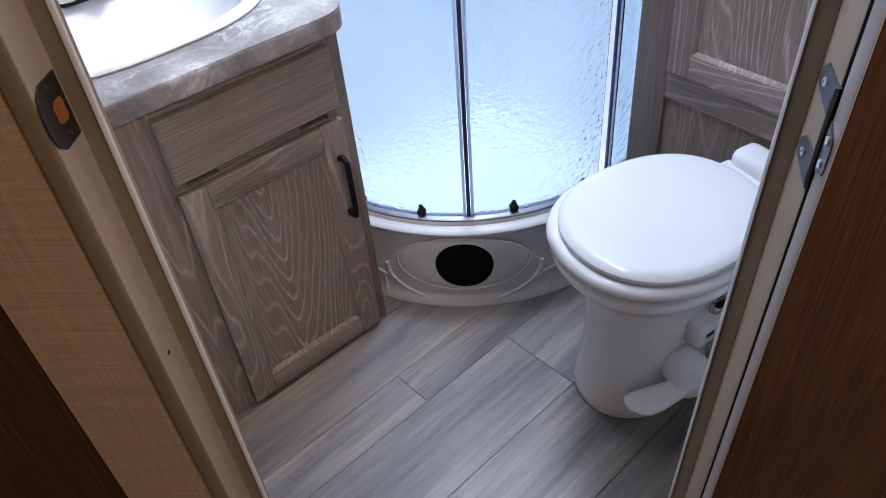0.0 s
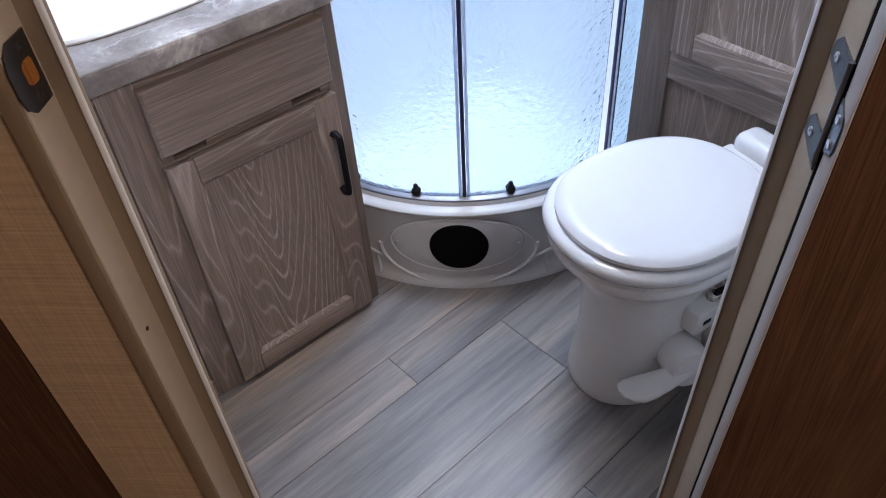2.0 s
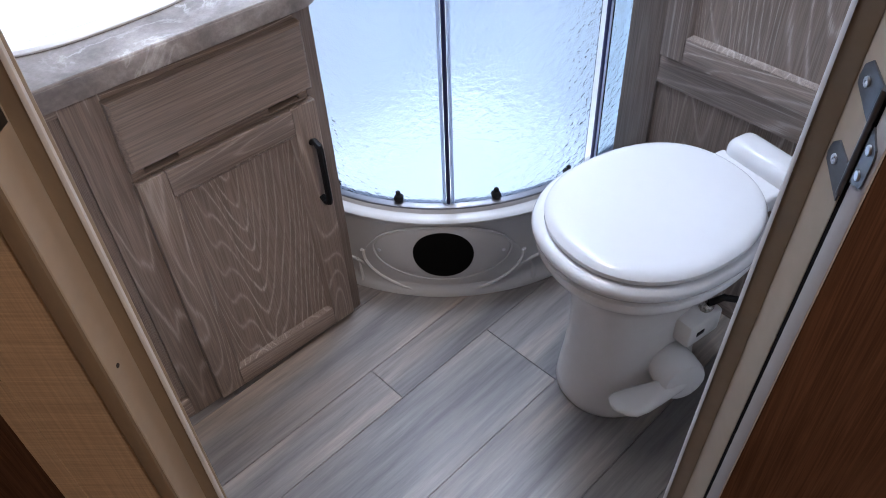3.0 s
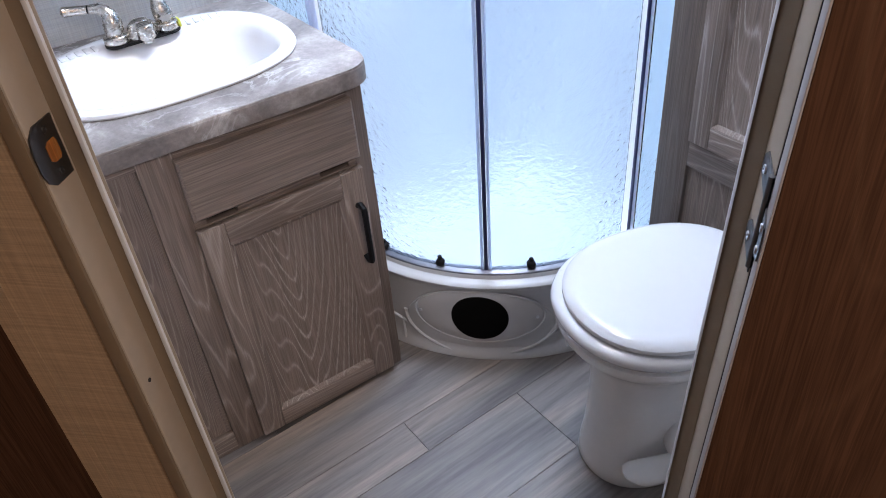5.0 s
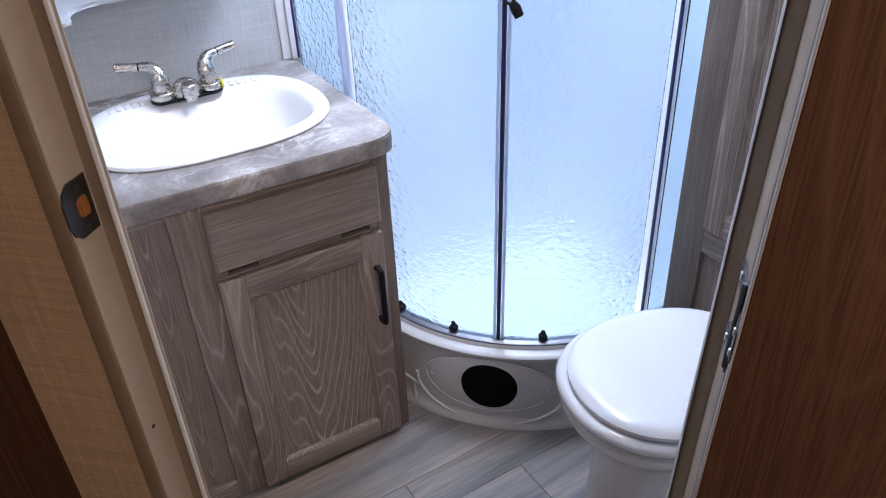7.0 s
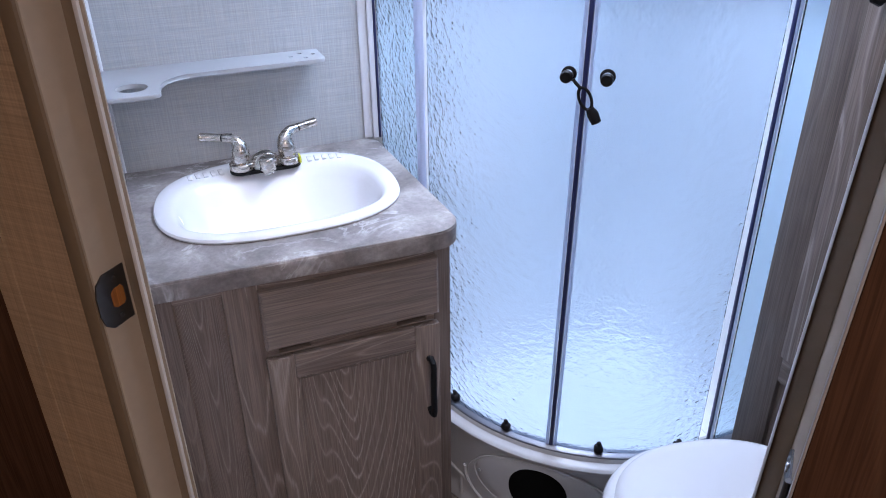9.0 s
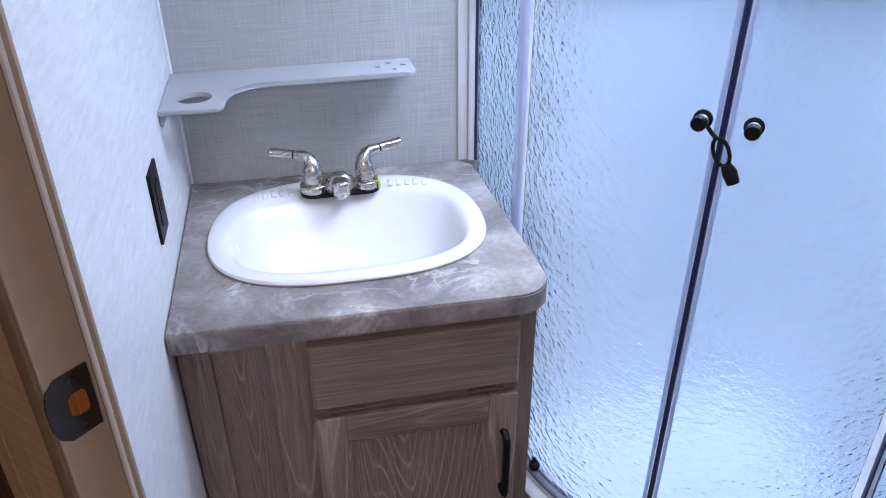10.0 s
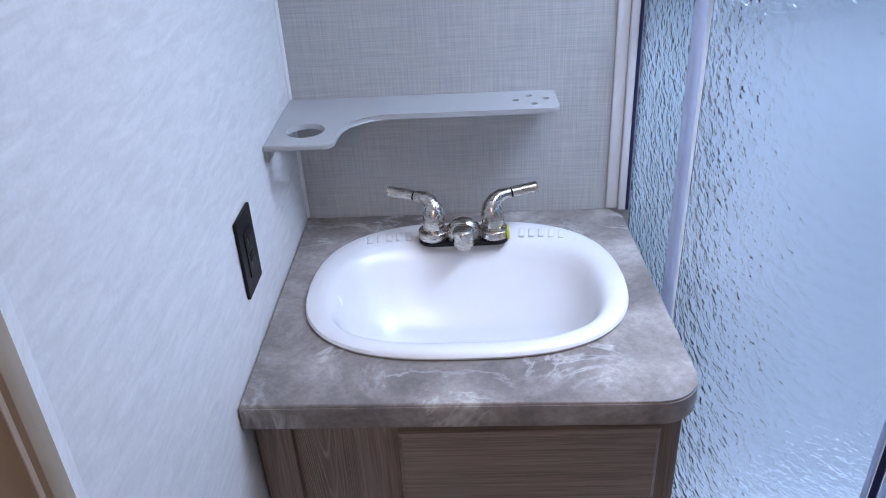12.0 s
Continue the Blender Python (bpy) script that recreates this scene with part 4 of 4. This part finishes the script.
# dark ring paints the shade in the gap under the seat
part("seat_gap", loft([oval(SX, 0.1815, 0.200, 0.1695, LZ - 0.0615, exp_b=2.6, cy=SY), oval(SX, 0.1815, 0.200, 0.1695, LZ - 0.0583, exp_b=2.6, cy=SY)]), seam_dark, toilet)
body = [oval(0.872, f, b, w, z, exp_b=2.0) for f, b, w, z in ((0.143, 0.17, 0.113, 0.0), (0.1455, 0.17, 0.116, 0.006), (0.144, 0.17, 0.114, 0.03), (0.137, 0.165, 0.106, 0.09), (0.132, 0.16, 0.100, 0.16), (0.131, 0.16, 0.099, 0.24))]
body += [oval(cx, f, b, w, z, exp_b=e, cy=TY + dy) for cx, f, b, w, z, e, dy in ((0.871, 0.138, 0.17, 0.107, 0.30, 2.1, 0.001), (0.868, 0.152, 0.19, 0.128, 0.335, 2.3, 0.002), (0.866, 0.173, 0.202, 0.156, 0.366, 2.5, 0.004), (SX, 0.187, 0.205, 0.173, 0.384, 2.6, 0.005), (SX, 0.191, 0.207, 0.178, 0.397, 2.6, 0.005), (SX, 0.190, 0.205, 0.176, 0.407, 2.6, 0.005), (SX, 0.180, 0.200, 0.169, LZ - 0.0617, 2.6, 0.005))]
part("bowl", loft(body), base_plastic, toilet)

def rounded(x0, x1, y0, y1, z0, z1, b, seg=4):
    bm = box(x0, x1, y0, y1, z0, z1)
    bmesh.ops.bevel(bm, geom=list(bm.edges), offset=b, segments=seg, affect="EDGES", profile=0.5)
    return bm


part("hinge_cover", rounded(1.092, 1.162, TY - 0.115, TY + 0.050, 0.395, 0.494, 0.024, 5), seat_plastic, toilet)
part("hinge_plate", rounded(1.045, 1.105, TY - 0.10, TY + 0.055, 0.425, 0.462, 0.008), seat_plastic, toilet)
# foot pedal, on a drum at the side
hub = spin([(0.034, -0.10), (0.046, -0.012), (0.047, 0.0), (0.046, 0.030), (0.042, 0.038), (0.028, 0.041)], (0.872, -1.172, 0.138), (-0.30, -1, 0.10), 32)
ped = part("pedal", hub, base_plastic, toilet)
arm = loft([[(x, y + w * math.cos(t), z + h * math.sin(t)) for t in (2 * math.pi * k / 20 for k in range(20))] for x, y, z, w, h in ((0.866, -1.196, 0.134, 0.017, 0.026), (0.836, -1.190, 0.128, 0.020, 0.022), (0.806, -1.180, 0.120, 0.027, 0.018), (0.778, -1.170, 0.113, 0.033, 0.014), (0.755, -1.161, 0.108, 0.034, 0.012), (0.742, -1.155, 0.106, 0.026, 0.009), (0.734, -1.152, 0.105, 0.010, 0.004))])
part("foot_plate", arm, base_plastic, ped)
# water valve at the back of the bowl
part("valve_body", rounded(0.885, 0.975, -1.178, -1.120, 0.192, 0.252, 0.008, 2), base_plastic, toilet, "white plastic valve body")
part("valve_port", box(0.905, 0.925, -1.1795, -1.1775, 0.218, 0.228, 0.0005), black_plastic, toilet)
part("valve_nut", spin([(0.013, 0), (0.013, 0.014), (0.009, 0.018)], (0.945, -1.155, 0.251), (0.2, -0.3, 1), 8), nickel, toilet, "brass water fitting")
part("water_hose", tube([(0.948, -1.160, 0.268), (0.965, -1.175, 0.285), (0.995, -1.195, 0.275), (1.03, -1.215, 0.20), (1.05, -1.225, 0.10), (1.05, -1.225, 0.002)], 0.007, 10), black_plastic, toilet, "dark water hose")

# the bowl stands askew on the floor; the pedal and the valve sit a little forward of its flank
TURN = Matrix.Translation((TX, TY, 0)) @ Matrix.Rotation(radians(-11.0), 4, "Z") @ Matrix.Translation((-TX, -TY, 0))
SIDE = Matrix.Translation((0.845, -1.035, 0)) @ Matrix.Rotation(radians(-7.0), 4, "Z") @ Matrix.Translation((-0.850, 1.043, 0))
for piece in toilet.children_recursive:
    if piece.name.split(".")[0] in ("pedal", "foot_plate", "valve_body", "valve_port", "valve_nut", "water_hose"):
        piece.data.transform(TURN.inverted() @ SIDE)
toilet.matrix_world = TURN

# ceiling fittings
cl = thing("ceiling_light", "flat white ceiling light over the bathroom", "ceiling light")
part("frame", box(0.39, 0.73, -0.91, -0.57, 1.975, 1.9995, 0.004), white_trim, cl)
part("diffuser", box(0.405, 0.715, -0.895, -0.585, 1.9705, 1.9748, 0.002), diffuser_mat, cl)
# fixture and glowing diffuser made up to go with the hall fill
hl = thing("ceiling_light", "added flat fixture for the unseen hall fill lamp", "ceiling light")
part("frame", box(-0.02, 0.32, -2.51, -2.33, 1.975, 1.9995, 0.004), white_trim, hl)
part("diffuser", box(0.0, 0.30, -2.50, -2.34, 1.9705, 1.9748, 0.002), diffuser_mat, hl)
sk = thing("shower_skylight", "white framed skylight over the shower", "skylight")
for x0, x1, y0, y1 in ((0.80, 1.24, -0.55, -0.535), (0.80, 1.24, -0.125, -0.11), (0.80, 0.815, -0.5345, -0.1255), (1.225, 1.24, -0.5345, -0.1255)):
    part("skylight_frame", box(x0, x1, y0, y1, 1.975, 1.9995, 0.002), white_trim, sk)

# ---- floor planks ----
LINES = [0.0, -0.15, -0.35, -0.500, -0.663, -0.766, -0.970, -1.180, -1.282, -1.475, -1.68, -1.88, -1.985, -2.19, -2.39, -2.495, -2.68]
SKEW = radians(2.1)
JOINTS = {3: [-0.25], 4: [0.48], 5: [0.746], 6: [0.05], 7: [0.565], 8: [-0.35]}
meshes = {}
GAP = 0.0008
for i, (ya, yb) in enumerate(zip(LINES, LINES[1:])):
    start = (JOINTS.get(i) or [0.137 + 0.37 * (i * 0.618 % 1)])[0]
    cuts = sorted({-1.88, 1.48} | {round(start + k * 1.22, 3) for k in range(-3, 3) if -1.8 < start + k * 1.22 < 1.4})
    for xa, xb in zip(cuts, cuts[1:]):
        key = (round(xb - xa, 3), round(ya - yb, 3))
        if key not in meshes:
            w, d = key[0] / 2 - GAP, key[1] / 2 - GAP
            bm = slab([(-w, -d), (w, -d), (w, d), (-w, d)], -0.0042, 0.0)
            pl_ob = finish("plank", bm, vinyl, floor, smooth=False)
            meshes[key] = pl_ob.data
        else:
            pl_ob = new("plank", meshes[key])
            pl_ob.parent = floor
        mx, my = (xa + xb) / 2 - 0.48, (ya + yb) / 2
        pl_ob.location = (0.48 + mx * math.cos(SKEW), my + mx * math.sin(SKEW), 0)
        pl_ob.rotation_euler = (0, 0, SKEW)
